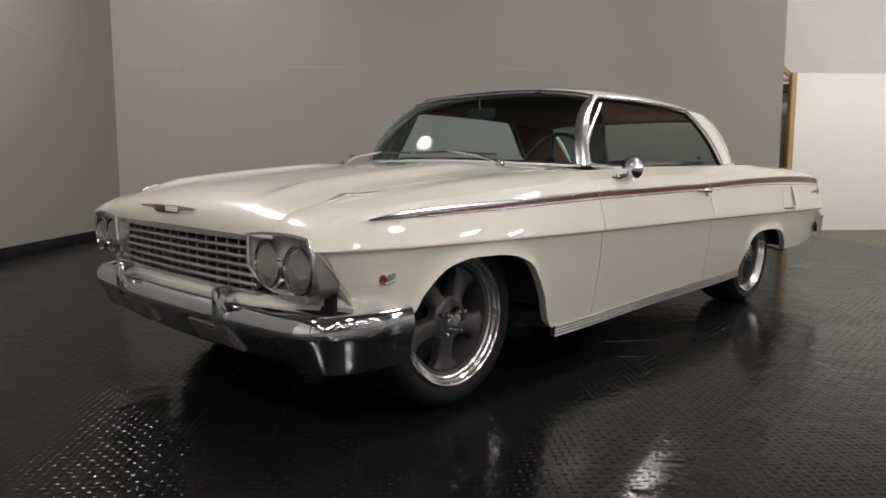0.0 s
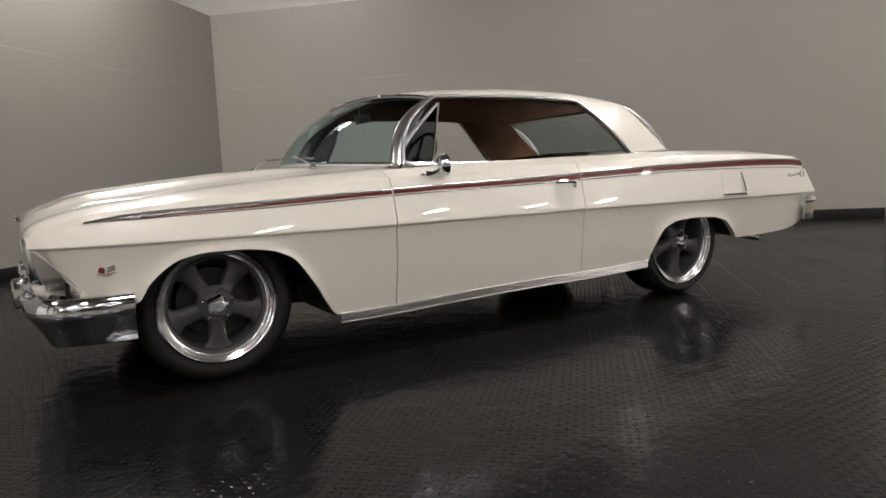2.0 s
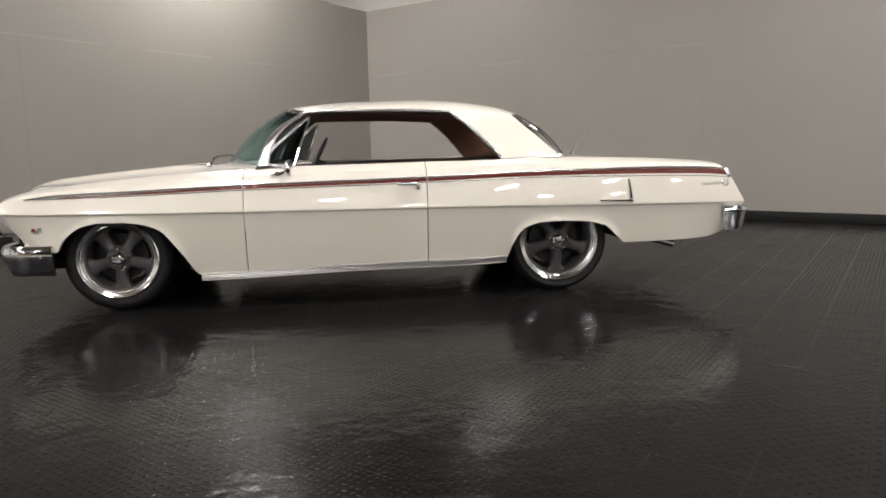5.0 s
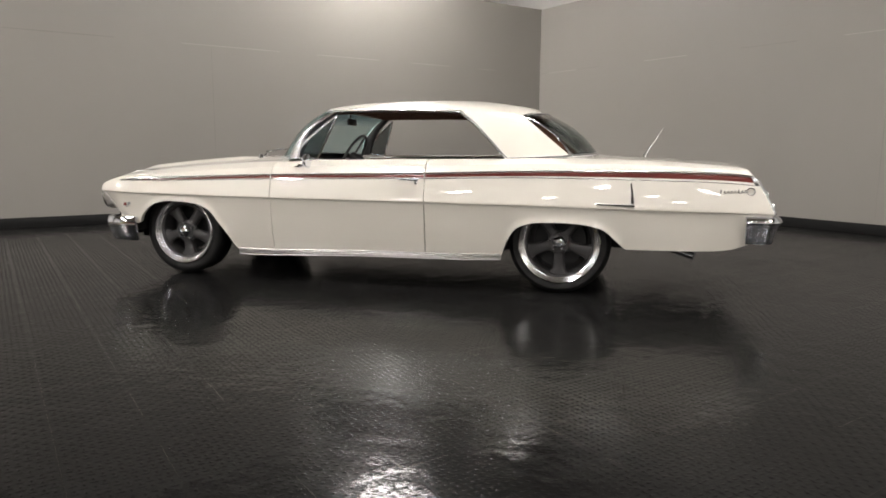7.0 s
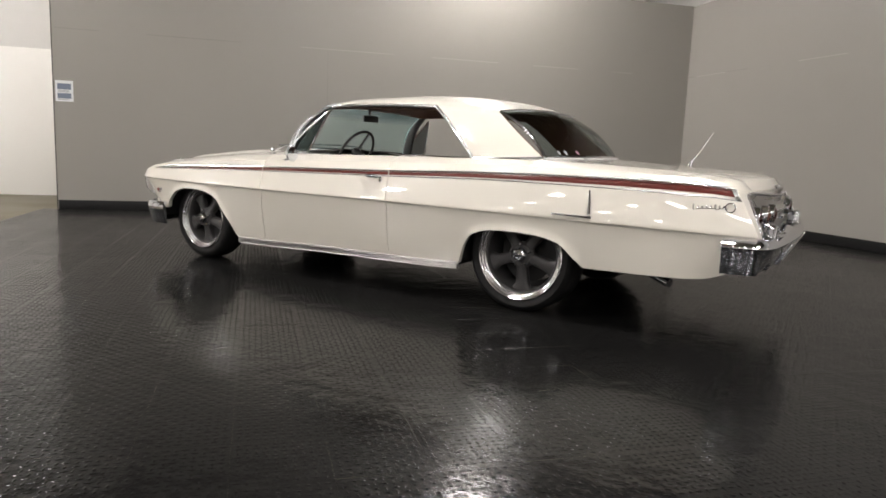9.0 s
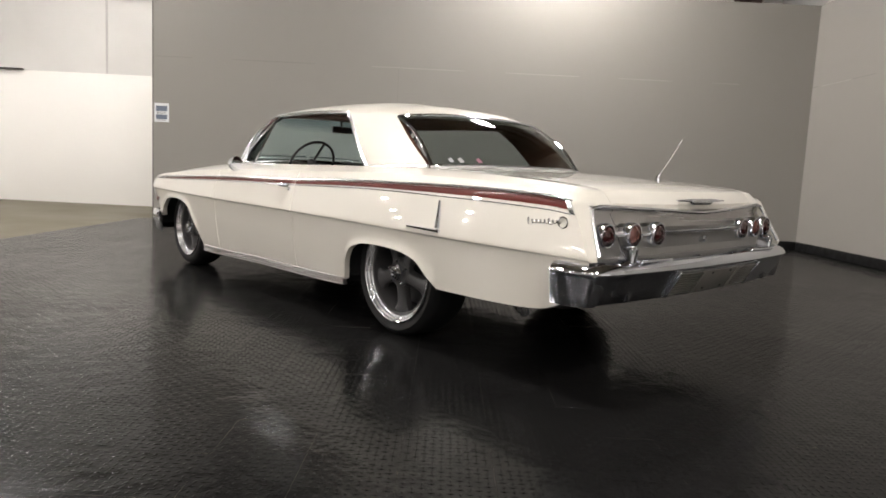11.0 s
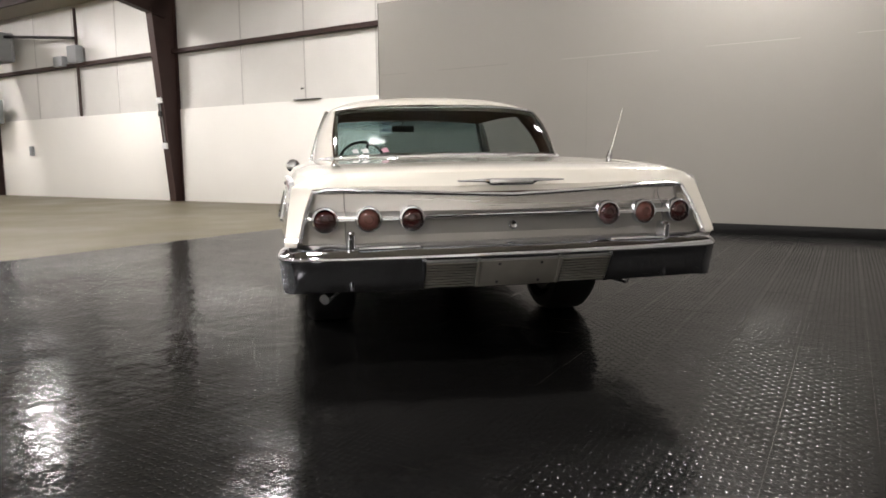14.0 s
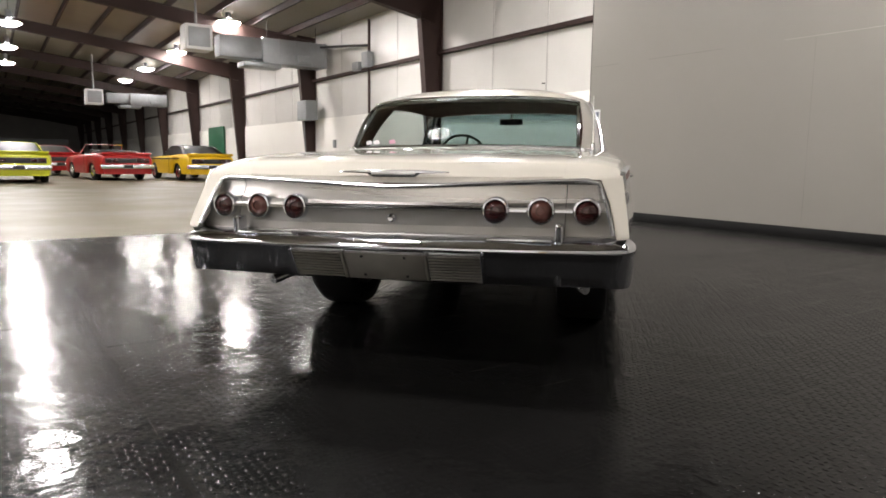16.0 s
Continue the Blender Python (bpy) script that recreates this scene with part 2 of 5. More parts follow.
FRAMES = [-0.1 - 9.25 * i for i in range(13)]
set_in_room("floor", boxes((-2.7, 34, -112, 0.9, -0.2, -0.016)), CONCRETE, "pale polished concrete floor of the warehouse", "floor")
set_in_room("wall_grey_long", boxes((-0.14, 0, -9.88, 0.14, 0, 3.63)), WALLPAINT, "tall grey painted plasterboard display wall", "wall")
set_in_room("wall_grey_short", boxes((0.0, 9.98, 0.0, 0.14, 0, 3.63)), WALLPAINT, "grey painted plasterboard display wall with taped joints", "wall")
set_in_room("trim_edge", boxes((-0.142, 0.003, -9.892, -9.88, 0, 3.63)), WALLEND, "dark unpainted end of the display wall", "trim")
set_in_room("baseboard", boxes((0.0, 0.012, -9.87, 0, -0.01, 0.125), (0.012, 9.97, -0.012, 0.0, -0.01, 0.125), bevel=0.003),
            BASEB, "black vinyl cove base along the grey walls", "baseboard")
set_in_room("wall_side", boxes((-2.9, -2.78, -112, 0.9, 0, 5.9)), INSUL, "white quilted insulation on the warehouse side wall", "wall")
set_in_room("wall_end", boxes((-2.9, 34, 0.72, 0.9, 0, 9.5)), INSUL, "white insulated end wall of the warehouse", "wall")
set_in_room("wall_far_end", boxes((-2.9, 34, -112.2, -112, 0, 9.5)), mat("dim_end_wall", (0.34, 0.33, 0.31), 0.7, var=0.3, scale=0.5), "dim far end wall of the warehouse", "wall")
set_in_room("wall_other_side", boxes((34, 34.15, -112, 0.9, 0, 5.9)), INSUL, "white insulated wall across the warehouse", "wall")


def roof_z(x):
    return 5.75 + 0.125 * (min(x, 31.3 - x) + 2.7)


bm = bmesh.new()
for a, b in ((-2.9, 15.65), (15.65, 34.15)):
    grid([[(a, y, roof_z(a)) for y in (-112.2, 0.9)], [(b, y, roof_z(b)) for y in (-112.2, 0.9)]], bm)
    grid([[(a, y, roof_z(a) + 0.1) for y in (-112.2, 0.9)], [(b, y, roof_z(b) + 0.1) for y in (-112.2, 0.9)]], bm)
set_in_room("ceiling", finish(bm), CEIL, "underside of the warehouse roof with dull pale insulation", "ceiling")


# ---- the cream hardtop car: front axle at x = 0, nose towards -x, driver's side towards -y ----
LEAN = 0.008   # the body lists a little towards the driver's side


def nose_ramp(x, a, b):
    t = min(max((x - a) / (b - a), 0), 1)
    return t * t * (3 - 2 * t)


def leaned(bm, tuck=True):
    for v in bm.verts:
        if not tuck:
            v.co.x += 0.036 * nose_ramp(v.co.x, -0.36, -0.70)
            continue
        v.co.z += LEAN * (v.co.y + 0.95)
        if v.co.x < -0.1:
            # the nose sits a little back and towards the driver's side
            v.co.y -= 0.042 * nose_ramp(v.co.x, -0.1, -0.65) * min(1, max(0, 1 + v.co.y / 0.95))
            v.co.x += 0.036 * nose_ramp(v.co.x, -0.36, -0.70)
    return bm


car = thing("hardtop_car", Matrix.Identity(4), "cream two-door hardtop car with red side stripe and chrome trim", "car")


def cpart(name, bm, material, parent=None, label="", angle=32, tuck=True):
    return part(name, leaned(bm, tuck), material, parent or car, label, angle)


def both(name, make, material, parent=None, label="", angle=32):
    """The same part on both sides; make(s) gives the mesh for side s."""
    return [cpart(name, make(s), material, parent, label, angle) for s in (-1, 1)]


z_bot = curve((-0.72, 0.42), (-0.42, 0.41), (-0.353, 0.415), (-0.278, 0.492), (-0.138, 0.58), (-0.03, 0.598), (0.082, 0.597), (0.2, 0.585), (0.317, 0.542),
              (0.436, 0.393), (0.545, 0.235), (0.60, 0.222), (1.5, 0.243), (2.618, 0.262), (2.633, 0.30), (2.658, 0.368), (2.738, 0.476), (2.876, 0.514),
              (3.0, 0.518), (3.15, 0.512), (3.306, 0.48), (3.424, 0.385), (3.475, 0.345), (4.0, 0.352), (4.12, 0.365), (4.2, 0.40), (4.25, 0.44))
y_bot = curve((-0.72, 0.80), (-0.5, 0.93), (-0.3, 0.965), (0.1, 0.972), (0.4, 0.96), (0.6, 0.925), (1.5, 0.925), (2.55, 0.925), (2.7, 0.955), (3.0, 0.965),
              (3.35, 0.955), (3.5, 0.925), (4.0, 0.90), (4.25, 0.87))
z_cre = curve((-0.72, 0.667), (0, 0.656), (0.85, 0.646), (2.04, 0.639), (2.83, 0.631), (3.6, 0.62), (4.25, 0.612))
y_cre = curve((-0.72, 0.922), (-0.66, 0.945), (-0.55, 0.966), (-0.3, 0.985), (0.2, 0.995), (1, 0.995), (2, 0.993), (3, 0.992), (3.6, 0.98), (4.25, 0.945))
z_str = curve((-0.72, 0.690), (-0.68, 0.713), (-0.6, 0.738), (-0.468, 0.76), (0.17, 0.786), (0.85, 0.810), (2.04, 0.836), (2.9, 0.862), (3.65, 0.868), (4.1, 0.858), (4.25, 0.842))
y_str = curve((-0.72, 0.912), (-0.66, 0.926), (-0.55, 0.937), (-0.3, 0.946), (0.2, 0.954), (1, 0.955), (2, 0.953), (3, 0.954), (3.7, 0.942), (4.25, 0.912))
z_edg = curve((-0.72, 0.714), (-0.70, 0.736), (-0.66, 0.755), (-0.6, 0.773), (-0.5, 0.794), (-0.2, 0.83), (0.2, 0.866), (0.6, 0.893), (1.2, 0.918), (1.63, 0.931), (2.44, 0.942),
              (3.0, 0.950), (3.6, 0.938), (4.0, 0.915), (4.17, 0.897), (4.225, 0.880), (4.25, 0.840))
y_edg = curve((-0.72, 0.868), (-0.5, 0.875), (0, 0.87), (0.85, 0.865), (2, 0.86), (3, 0.855), (3.7, 0.85), (4.25, 0.83))
z_top = curve((-0.72, 0.726), (-0.705, 0.762), (-0.65, 0.806), (-0.538, 0.838), (-0.3, 0.873), (-0.016, 0.904), (0.419, 0.940), (0.75, 0.962), (2.9, 0.985), (3.15, 0.975),
              (3.615, 0.952), (4.07, 0.922), (4.17, 0.907), (4.225, 0.888), (4.25, 0.832))
NTOP = (0.03, 0.166, 0.17, 0.27, 0.34, 0.38, 0.42, 0.46, 0.51, 0.6, 0.72, 0.82, 0.92, 1.0)
SEAM_K = 19         # index of the lid seams
BELT_K = 17         # index of the belt edge


def ramp(x, a, b):
    t = min(max((x - a) / (b - a), 0), 1)
    return t * t * (3 - 2 * t)


def warp(x, y, z):
    wf, wr = ramp(x, -0.15, -0.72), ramp(x, 3.75, 4.25)
    u = min(abs(y) / 0.92, 1)
    x2 = x - 0.045 * wf * (1 - u * u) + (0.45 * wf + 0.50 * ramp(x, -0.42, -0.72)) * max(0, 0.667 - z)
    x2 += wr * (0.085 * (1 - u ** 2) * ramp(z, 0.75, 0.85) + 0.55 * (0.86 - min(max(z, 0.62), 0.86)) - 0.5 * max(0, 0.60 - z))
    return x2


def tail_x(y, z):
    """Rear face of the body."""
    return 4.25 + 0.55 * (0.86 - min(max(z, 0.60), 0.86)) + (0.042 + 0.035 * ramp(z, 0.64, 0.76)) * (1 - (y / 0.92) ** 2)


Z_LOW = 0.235


def lower_y(x, z):
    """Half width of the side below the crease."""
    zc, yc, zb = z_cre(x), y_cre(x), z_bot(x)
    t = min(max((z - Z_LOW) / (zc - Z_LOW), 0), 1)
    nose = ramp(x, -0.45, -0.72)
    tail = ramp(x, 3.8, 4.25)
    base = 0.925 - 0.03 * nose - 0.04 * tail
    y = base + (yc - 0.017 - base) * (1 - (1 - t) ** 1.7)
    arch = ramp(zb, 0.30, 0.42) * (1 - ramp(x, 3.42, 3.46)) * ramp(x, -0.36, -0.3)
    return y + 0.012 * arch * math.exp(-((z - zb) / 0.028) ** 2)


def upper_y(x, z):
    """Half width between crease and stripe."""
    t = min(max((z - z_cre(x)) / max(z_str(x) - z_cre(x), 1e-4), 0), 1)
    return y_cre(x) + (y_str(x) - y_cre(x)) * t ** 1.15


def section(x):
    """Half section of the body from the sill up and over to the middle."""
    zb, zc, yc, zs, ys, ze, ye, zt = (f(x) for f in (z_bot, z_cre, y_cre, z_str, y_str, z_edg, y_edg, z_top))
    lo, hi = zb + 0.03, zc - 0.028
    zl = [zb, zb + 0.012] + [lo + (hi - lo) * t for t in (0, 0.33, 0.67, 1)]
    p = [(lower_y(x, zb) - 0.035, zb + 0.004)] + [(lower_y(x, z), z) for z in zl]
    p += [(yc - 0.013, zc - 0.010), (yc - 0.001, zc - 0.003), (yc, zc + 0.002)]
    p += [(upper_y(x, zc + (zs - zc) * t), zc + (zs - zc) * t) for t in (0.06, 0.14, 0.5, 0.86, 0.94)]
    p += [(ys, zs), (0.45 * ys + 0.55 * ye + 0.02, zs + 0.62 * (ze - zs))]
    ridge = 0.023 * ramp(x, -0.7, -0.4) * ramp(x, 0.7, 0.3)
    for s in NTOP:
        y = ye * (1 - s)
        z = ze + (zt - ze) * (1 - (1 - s) ** 2.2) + ridge * math.exp(-((s - 0.42) / 0.055) ** 2)
        p.append((y, z))
    return [(warp(x, y, z), y, z) for y, z in p]


CUTS = (-0.72, 0.55, 0.851, 0.857, 2.058, 2.064, 3.22, 3.226, 4.25)
STATIONS = sorted({round(float(v), 4) for v in np.concatenate([np.arange(-0.70, 4.25, 0.045), np.arange(-0.42, 0.62, 0.015), np.arange(2.6, 3.5, 0.012), np.arange(4.1, 4.25, 0.02),
                                                              np.arange(-0.71, -0.5, 0.015), CUTS])})


def panel(x0, x1, k0, k1, side, lip=0.022):
    """Body skin between two stations and two section points, with edges turned inwards."""
    xs = [x for x in STATIONS if x0 - 1e-6 <= x <= x1 + 1e-6]
    rows = []
    for x in xs:
        s = section(x)[k0:k1 + 1]
        rows.append([Vector((p[0], side * p[1], p[2])) for p in s])
    bm = grid(rows)
    inner = Vector((0, -side, -0.35)).normalized()
    rim = [rows[0], rows[-1]] + [[r[i] for r in rows] for i in ((0, -1) if k0 else (-1,))]
    for line in rim:
        grid([line, [p + inner * lip for p in line]], bm)
    return finish(bm)


def lid(x0, x1, front):
    """Hood or boot lid over both sides."""
    xs = [x for x in STATIONS if x0 - 1e-6 <= x <= x1 + 1e-6]
    rows = []
    for x in xs:
        s = section(x)[SEAM_K:]
        left = [Vector((p[0], -p[1], p[2])) for p in s]
        right = [Vector((p[0], p[1], p[2])) for p in s[:-1]][::-1]
        rows.append(left + right)
    bm = grid(rows)
    down = Vector((0, 0, -0.025))
    for line in (rows[0], rows[-1], [r[0] for r in rows], [r[-1] for r in rows]):
        grid([line, [p + down for p in line]], bm)
    return finish(bm)


both("front_fender", lambda s: panel(-0.72, 0.851, 0, SEAM_K - 1, s), PAINT)
both("door", lambda s: panel(0.857, 2.058, 1, BELT_K, s, 0.03), PAINT)


def quarter(side):
    xs = [x for x in STATIONS if 2.064 - 1e-6 <= x]
    S = {x: [Vector((p[0], side * p[1], p[2])) for p in section(x)] for x in xs}
    low = [S[x][:BELT_K + 1] for x in xs]
    bm = grid(low)
    grid([S[x][BELT_K:SEAM_K] for x in xs if x >= 3.05], bm)
    inner = Vector((0, -side, -0.35)).normalized() * 0.03
    for line in (low[0], [S[x][BELT_K] for x in xs if x <= 3.06], [S[x][SEAM_K - 1] for x in xs if x >= 3.05]):
        grid([line, [p + inner for p in line]], bm)
    # skin turned round the tail
    edge = S[4.25][7:SEAM_K + 1]
    turn = []
    for p in edge:
        z = min(p.z, 0.826)
        y = min(abs(p.y) - 0.028, 0.90 - 0.30 * (z - 0.60))
        turn.append(Vector((tail_x(y, z) + 0.004, side * y, z)))
    grid([edge, turn, [q + Vector((-0.04, 0, 0)) for q in turn]], bm)
    return finish(bm)


both("quarter_panel", quarter, PAINT)
hood = cpart("hood", lid(-0.72, 0.55, True), PAINT)
trunk_lid = cpart("trunk_lid", lid(3.226, 4.25, False), PAINT)


# cowl ahead of the windscreen and deck behind the rear window
def strip_top(x0, x1, k=SEAM_K):
    xs = [x for x in STATIONS if x0 - 1e-6 <= x <= x1 + 1e-6]
    rows = []
    for x in xs:
        s = section(x)[k:]
        rows.append([Vector((p[0], -p[1], p[2] - 0.001)) for p in s] + [Vector((p[0], p[1], p[2] - 0.001)) for p in s[:-1]][::-1])
    return finish(grid(rows))


cpart("cowl", strip_top(0.55, 0.95, BELT_K), PAINT)
cpart("rear_deck", strip_top(2.75, 3.22), PAINT)
both("sill_plate", lambda s: boxes((1.05, 2.95, *sorted((s * 0.72, s * 0.845)), 0.86, 0.905)), BROWN, None, "brown padded window sill")

# roof skin with the sail panels
r_z = curve((1.08, 1.336), (1.25, 1.364), (1.5, 1.386), (1.98, 1.399), (2.30, 1.392), (2.55, 1.352), (2.72, 1.288))
r_y = curve((1.08, 0.655), (1.3, 0.675), (2.0, 0.69), (2.3, 0.69), (2.5, 0.682), (2.72, 0.655))
r_e = curve((1.08, 1.298), (1.25, 1.303), (1.8, 1.304), (2.2, 1.292), (2.45, 1.276), (2.6, 1.272), (2.72, 1.258))


def roof_row(x):
    row = []
    for k in range(-12, 13):
        s = abs(k) / 12
        y = math.copysign(r_y(x) * (1 - (1 - s) ** 1.25), k)
        z = r_z(x) - (r_z(x) - r_e(x)) * s ** 2.6
        fx = x + 0.14 * (1 - s * s) * ramp(x, 2.3, 2.72) + 0.165 * s ** 3 * ramp(x, 1.7, 1.08)
        row.append(Vector((fx, y, z)))
    return row


ROOF_X = [1.08 + 0.0456 * i for i in range(36)] + [2.72]
rows = [roof_row(x) for x in ROOF_X]
bm = grid(rows)
P_FRONT = curve((0, 2.26), (0.25, 2.375), (0.6, 2.50), (1.0, 2.63))
P_BACK = curve((0, 2.72), (0.4, 2.86), (1.0, 3.075))


def sail(side):
    out = []
    for j in range(9):
        v = j / 8
        row = []
        for i in range(11):
            u = i / 10
            x = P_FRONT(v) * (1 - u) + P_BACK(v) * u
            xt = 2.26 * (1 - u) + 2.72 * u
            y = (r_y(xt) * (1 - v) + (0.795 - 0.105 * u ** 1.6) * v) + 0.02 * math.sin(math.pi * v) * (1 - 0.3 * u)
            z = r_e(xt) * (1 - v) + (0.945 + 0.018 * u) * v
            row.append(Vector((x, side * y, z)))
        out.append(row)
    return out


for s in (-1, 1):
    grid(sail(s), bm)
front_edge, back_edge = rows[0], rows[-1]
grid([front_edge, [p + Vector((0.03, 0, -0.03)) for p in front_edge]], bm)
grid([back_edge, [p + Vector((-0.03, 0, -0.03)) for p in back_edge]], bm)
roof = cpart("roof", finish(bm, 0.004), PAINT, angle=40)
bm = grid([[p + Vector((0, -0.012 * (1 if p.y > 0 else -1), -0.03)) for p in r] for r in rows])
for s in (-1, 1):
    grid([[p + Vector((0, -0.03 * s, -0.004)) for p in r] for r in sail(s)], bm)
cpart("headliner", finish(bm, 0.003), LINER, None, "brown cloth headliner")

# drip rails, window reveals and pillars
def rail(side):
    pts = [roof_row(x)[0 if side < 0 else -1] + Vector((0, side * 0.006, -0.006)) for x in ROOF_X if x < 2.27]
    pts += [sail(side)[j][0] + Vector((-0.004, side * 0.004, 0)) for j in range(9)]
    return tube(pts, 0.0125, 8)


both("drip_rail", rail, TRIM, None, "chrome drip rail")
both("pillar_trim", lambda s: tube([sail(s)[8][i] + Vector((0, s * 0.006, 0.0)) for i in range(11)], 0.012, 8), TRIM, None, "chrome moulding under the roof panel")


def wind_base(k):
    y = 0.80 * k
    return Vector((0.65 + 0.29 * abs(k) ** 2.4, y, 0.963 - 0.027 * k * k))


def wind_top(k):
    r = roof_row(1.08)
    t = (k + 1) * 12
    i = min(int(t), 23)
    return r[i].lerp(r[i + 1], t - i) + Vector((-0.004, 0, -0.008))


def windscreen_rows(n=9):
    out = []
    for j in range(n):
        v = j / (n - 1)
        out.append([wind_base(k / 14).lerp(wind_top(k / 14), v) + Vector((-0.035, 0, 0.03)) * math.sin(math.pi * v) for k in range(-14, 15)])
    return out


def banded_glass():
    """Windscreen glass with a blue-green shade band along the top."""
    m = mat("shaded_windscreen_glass", (0.65, 0.81, 0.82), 0.0, trans=1.0, ior=1.09)
    N, L = m.node_tree.nodes, m.node_tree.links
    tc = N.new("ShaderNodeTexCoord")
    sep = N.new("ShaderNodeSeparateXYZ")
    L.new(tc.outputs["Object"], sep.inputs[0])
    mr = N.new("ShaderNodeMapRange")
    mr.interpolation_type = "SMOOTHSTEP"
    mr.inputs[1].default_value, mr.inputs[2].default_value = 1.20, 1.30
    L.new(sep.outputs["Z"], mr.inputs[0])
    mix = N.new("ShaderNodeMixRGB")
    mix.inputs[1].default_value = (0.65, 0.81, 0.82, 1)
    mix.inputs[2].default_value = (0.26, 0.38, 0.41, 1)
    L.new(mr.outputs[0], mix.inputs[0])
    L.new(mix.outputs[0], N["Principled BSDF"].inputs["Base Color"])
    return m


wr = windscreen_rows()
windscreen = cpart("windscreen", slab([[p for p in r] for r in wr], 0.006), banded_glass(), None, "curved lightly tinted windscreen", 60)
cpart("windscreen_reveal", tube(wr[0], 0.011, 8), CHROME, windscreen, "chrome reveal moulding")
cpart("windscreen_reveal", tube(wr[-1], 0.014, 8), CHROME, windscreen, "chrome header moulding")


def a_pillar(side):
    i = 0 if side < 0 else -1
    P = [r[i] for r in wr]
    rows = []
    for j, p in enumerate(P):
        w = 0.064 - 0.014 * j / 8 + 0.016 * max(0, 1 - j / 2.5) ** 1.5
        p = p + Vector((-0.020 * math.sin(math.pi * j / 8), 0, 0))
        bulge = [(-0.012, -0.016), (-0.006, 0.006), (0.12 * w, 0.018), (0.32 * w, 0.027), (0.55 * w, 0.029), (0.75 * w, 0.024), (0.92 * w, 0.013), (w, -0.004), (w, -0.02)]
        rows.append([p + Vector((a, side * b, 0)) for a, b in bulge])
    return finish(grid(rows, None, close=True))


for s, pillar in zip((-1, 1), both("windscreen_pillar", a_pillar, PILLAR, None, "bright chrome windscreen pillar", 50)):
    P = [r[0 if s < 0 else -1] for r in wr]
    cpart("pillar_lining", finish(grid([[p + Vector((a, -s * b, 0)) for a, b in ((-0.004, 0.022), (0.03, 0.032), (0.085 - 0.003 * j, 0.026), (0.088 - 0.003 * j, 0.010), (0.03, 0.016))] for j, p in enumerate(P)], None, close=True)), DARK, pillar, "black inner lining", 50)


def side_pt(x, v, side):
    """Point on the plane of the side windows; v from the sill to the roof."""
    return Vector((x, side * (0.805 - 0.122 * v), 0.935 + 0.345 * v))


def vent_edge(side):
    """Front edge of the vent window: a bowed line with a rounded foot."""
    fx = curve((0.0, 1.045), (0.035, 1.006), (0.10, 0.990), (0.22, 1.010), (0.45, 1.085), (0.70, 1.185), (0.93, 1.283))
    return [side_pt(fx(v), v, side) for v in (0.93, 0.82, 0.70, 0.57, 0.45, 0.33, 0.22, 0.15, 0.10, 0.065, 0.035, 0.012, 0.0)]


def vent_post(side, n=13):
    return [side_pt(1.288, 0.93, side).lerp(side_pt(1.172, 0.0, side), k / (n - 1)) for k in range(n)]


for s in (-1, 1):
    edge, post = vent_edge(s), vent_post(s)
    vw = cpart("vent_window", slab([[a.lerp(b, t) for t in (0, 0.5, 1)] for a, b in zip(edge, post)], 0.005), VGLASS, None, "small triangular vent window")
    cpart("vent_frame", tube(edge + [side_pt(1.10, 0.0, s), post[-1]], [0.008, 0.009, 0.010, 0.011, 0.012, 0.013, 0.014, 0.015, 0.015, 0.014, 0.013, 0.012, 0.012, 0.011, 0.010], 10), PILLAR, vw, "chrome vent frame", 60)
    cpart("division_bar", tube(post, 0.0075, 8), CHROME, vw, "slim chrome bar behind the vent")
    cpart("window_sill_trim", tube([side_pt(x, -0.02, s) + Vector((0, s * 0.012, 0)) for x in np.linspace(1.05, 2.64, 12)], 0.007, 6), TRIM, None, "thin chrome strip along the window sill")


# rear window
def rear_row(v, n=12):
    top, base = roof_row(2.72), []
    out = []
    for k in range(-n, n + 1):
        u = k / n
        t = (u * 0.985 + 1) * 12
        i = min(int(t), 23)
        a = top[i].lerp(top[i + 1], t - i) + Vector((0.004, 0, -0.006))
        b = Vector((3.08 + 0.17 * (1 - abs(u) ** 2.2), 0.675 * u, 0.968 + 0.010 * (1 - u * u)))
        out.append(a.lerp(b, v) + Vector((0.03, 0, 0.022)) * math.sin(math.pi * v))
    return out


rw = [rear_row(j / 8) for j in range(9)]
rear_window = cpart("rear_window", slab(rw, 0.006), RGLASS, None, "dark tinted curved rear window", 60)
ring = rw[0] + [r[-1] for r in rw[1:]] + rw[-1][::-1][1:] + [r[0] for r in rw[::-1][1:]]
cpart("rear_window_reveal", tube(ring, 0.011, 8), CHROME, rear_window, "chrome reveal moulding")

# side stripe: bright mouldings with a red insert
S_H = curve((-0.50, 0.004), (-0.2, 0.017), (0.85, 0.026), (2.0, 0.031), (2.96, 0.040), (3.8, 0.054), (4.24, 0.056))


def ribbon(side, x0, x1, lo, hi, out, inward=0.01):
    rows = []
    for x in np.linspace(x0, x1, max(8, int((x1 - x0) * 14))):
        z1, z0 = z_str(x) - lo(x), z_str(x) - hi(x)
        y = y_str(x)
        rows.append([(warp(x, y, z), side * (y + o), z) for z, o in ((z0, -inward), (z0, out * 0.55), (0.72 * z0 + 0.28 * z1, out), (0.45 * z0 + 0.55 * z1, out * 1.05), (0.2 * z0 + 0.8 * z1, out * 0.75), (z1, out * 0.2), (z1, -inward))])
    bm = grid(rows, None, close=True)
    for r in (rows[0], rows[-1]):
        bm.faces.new([bm.verts.new(p) for p in r])
    return finish(bm)


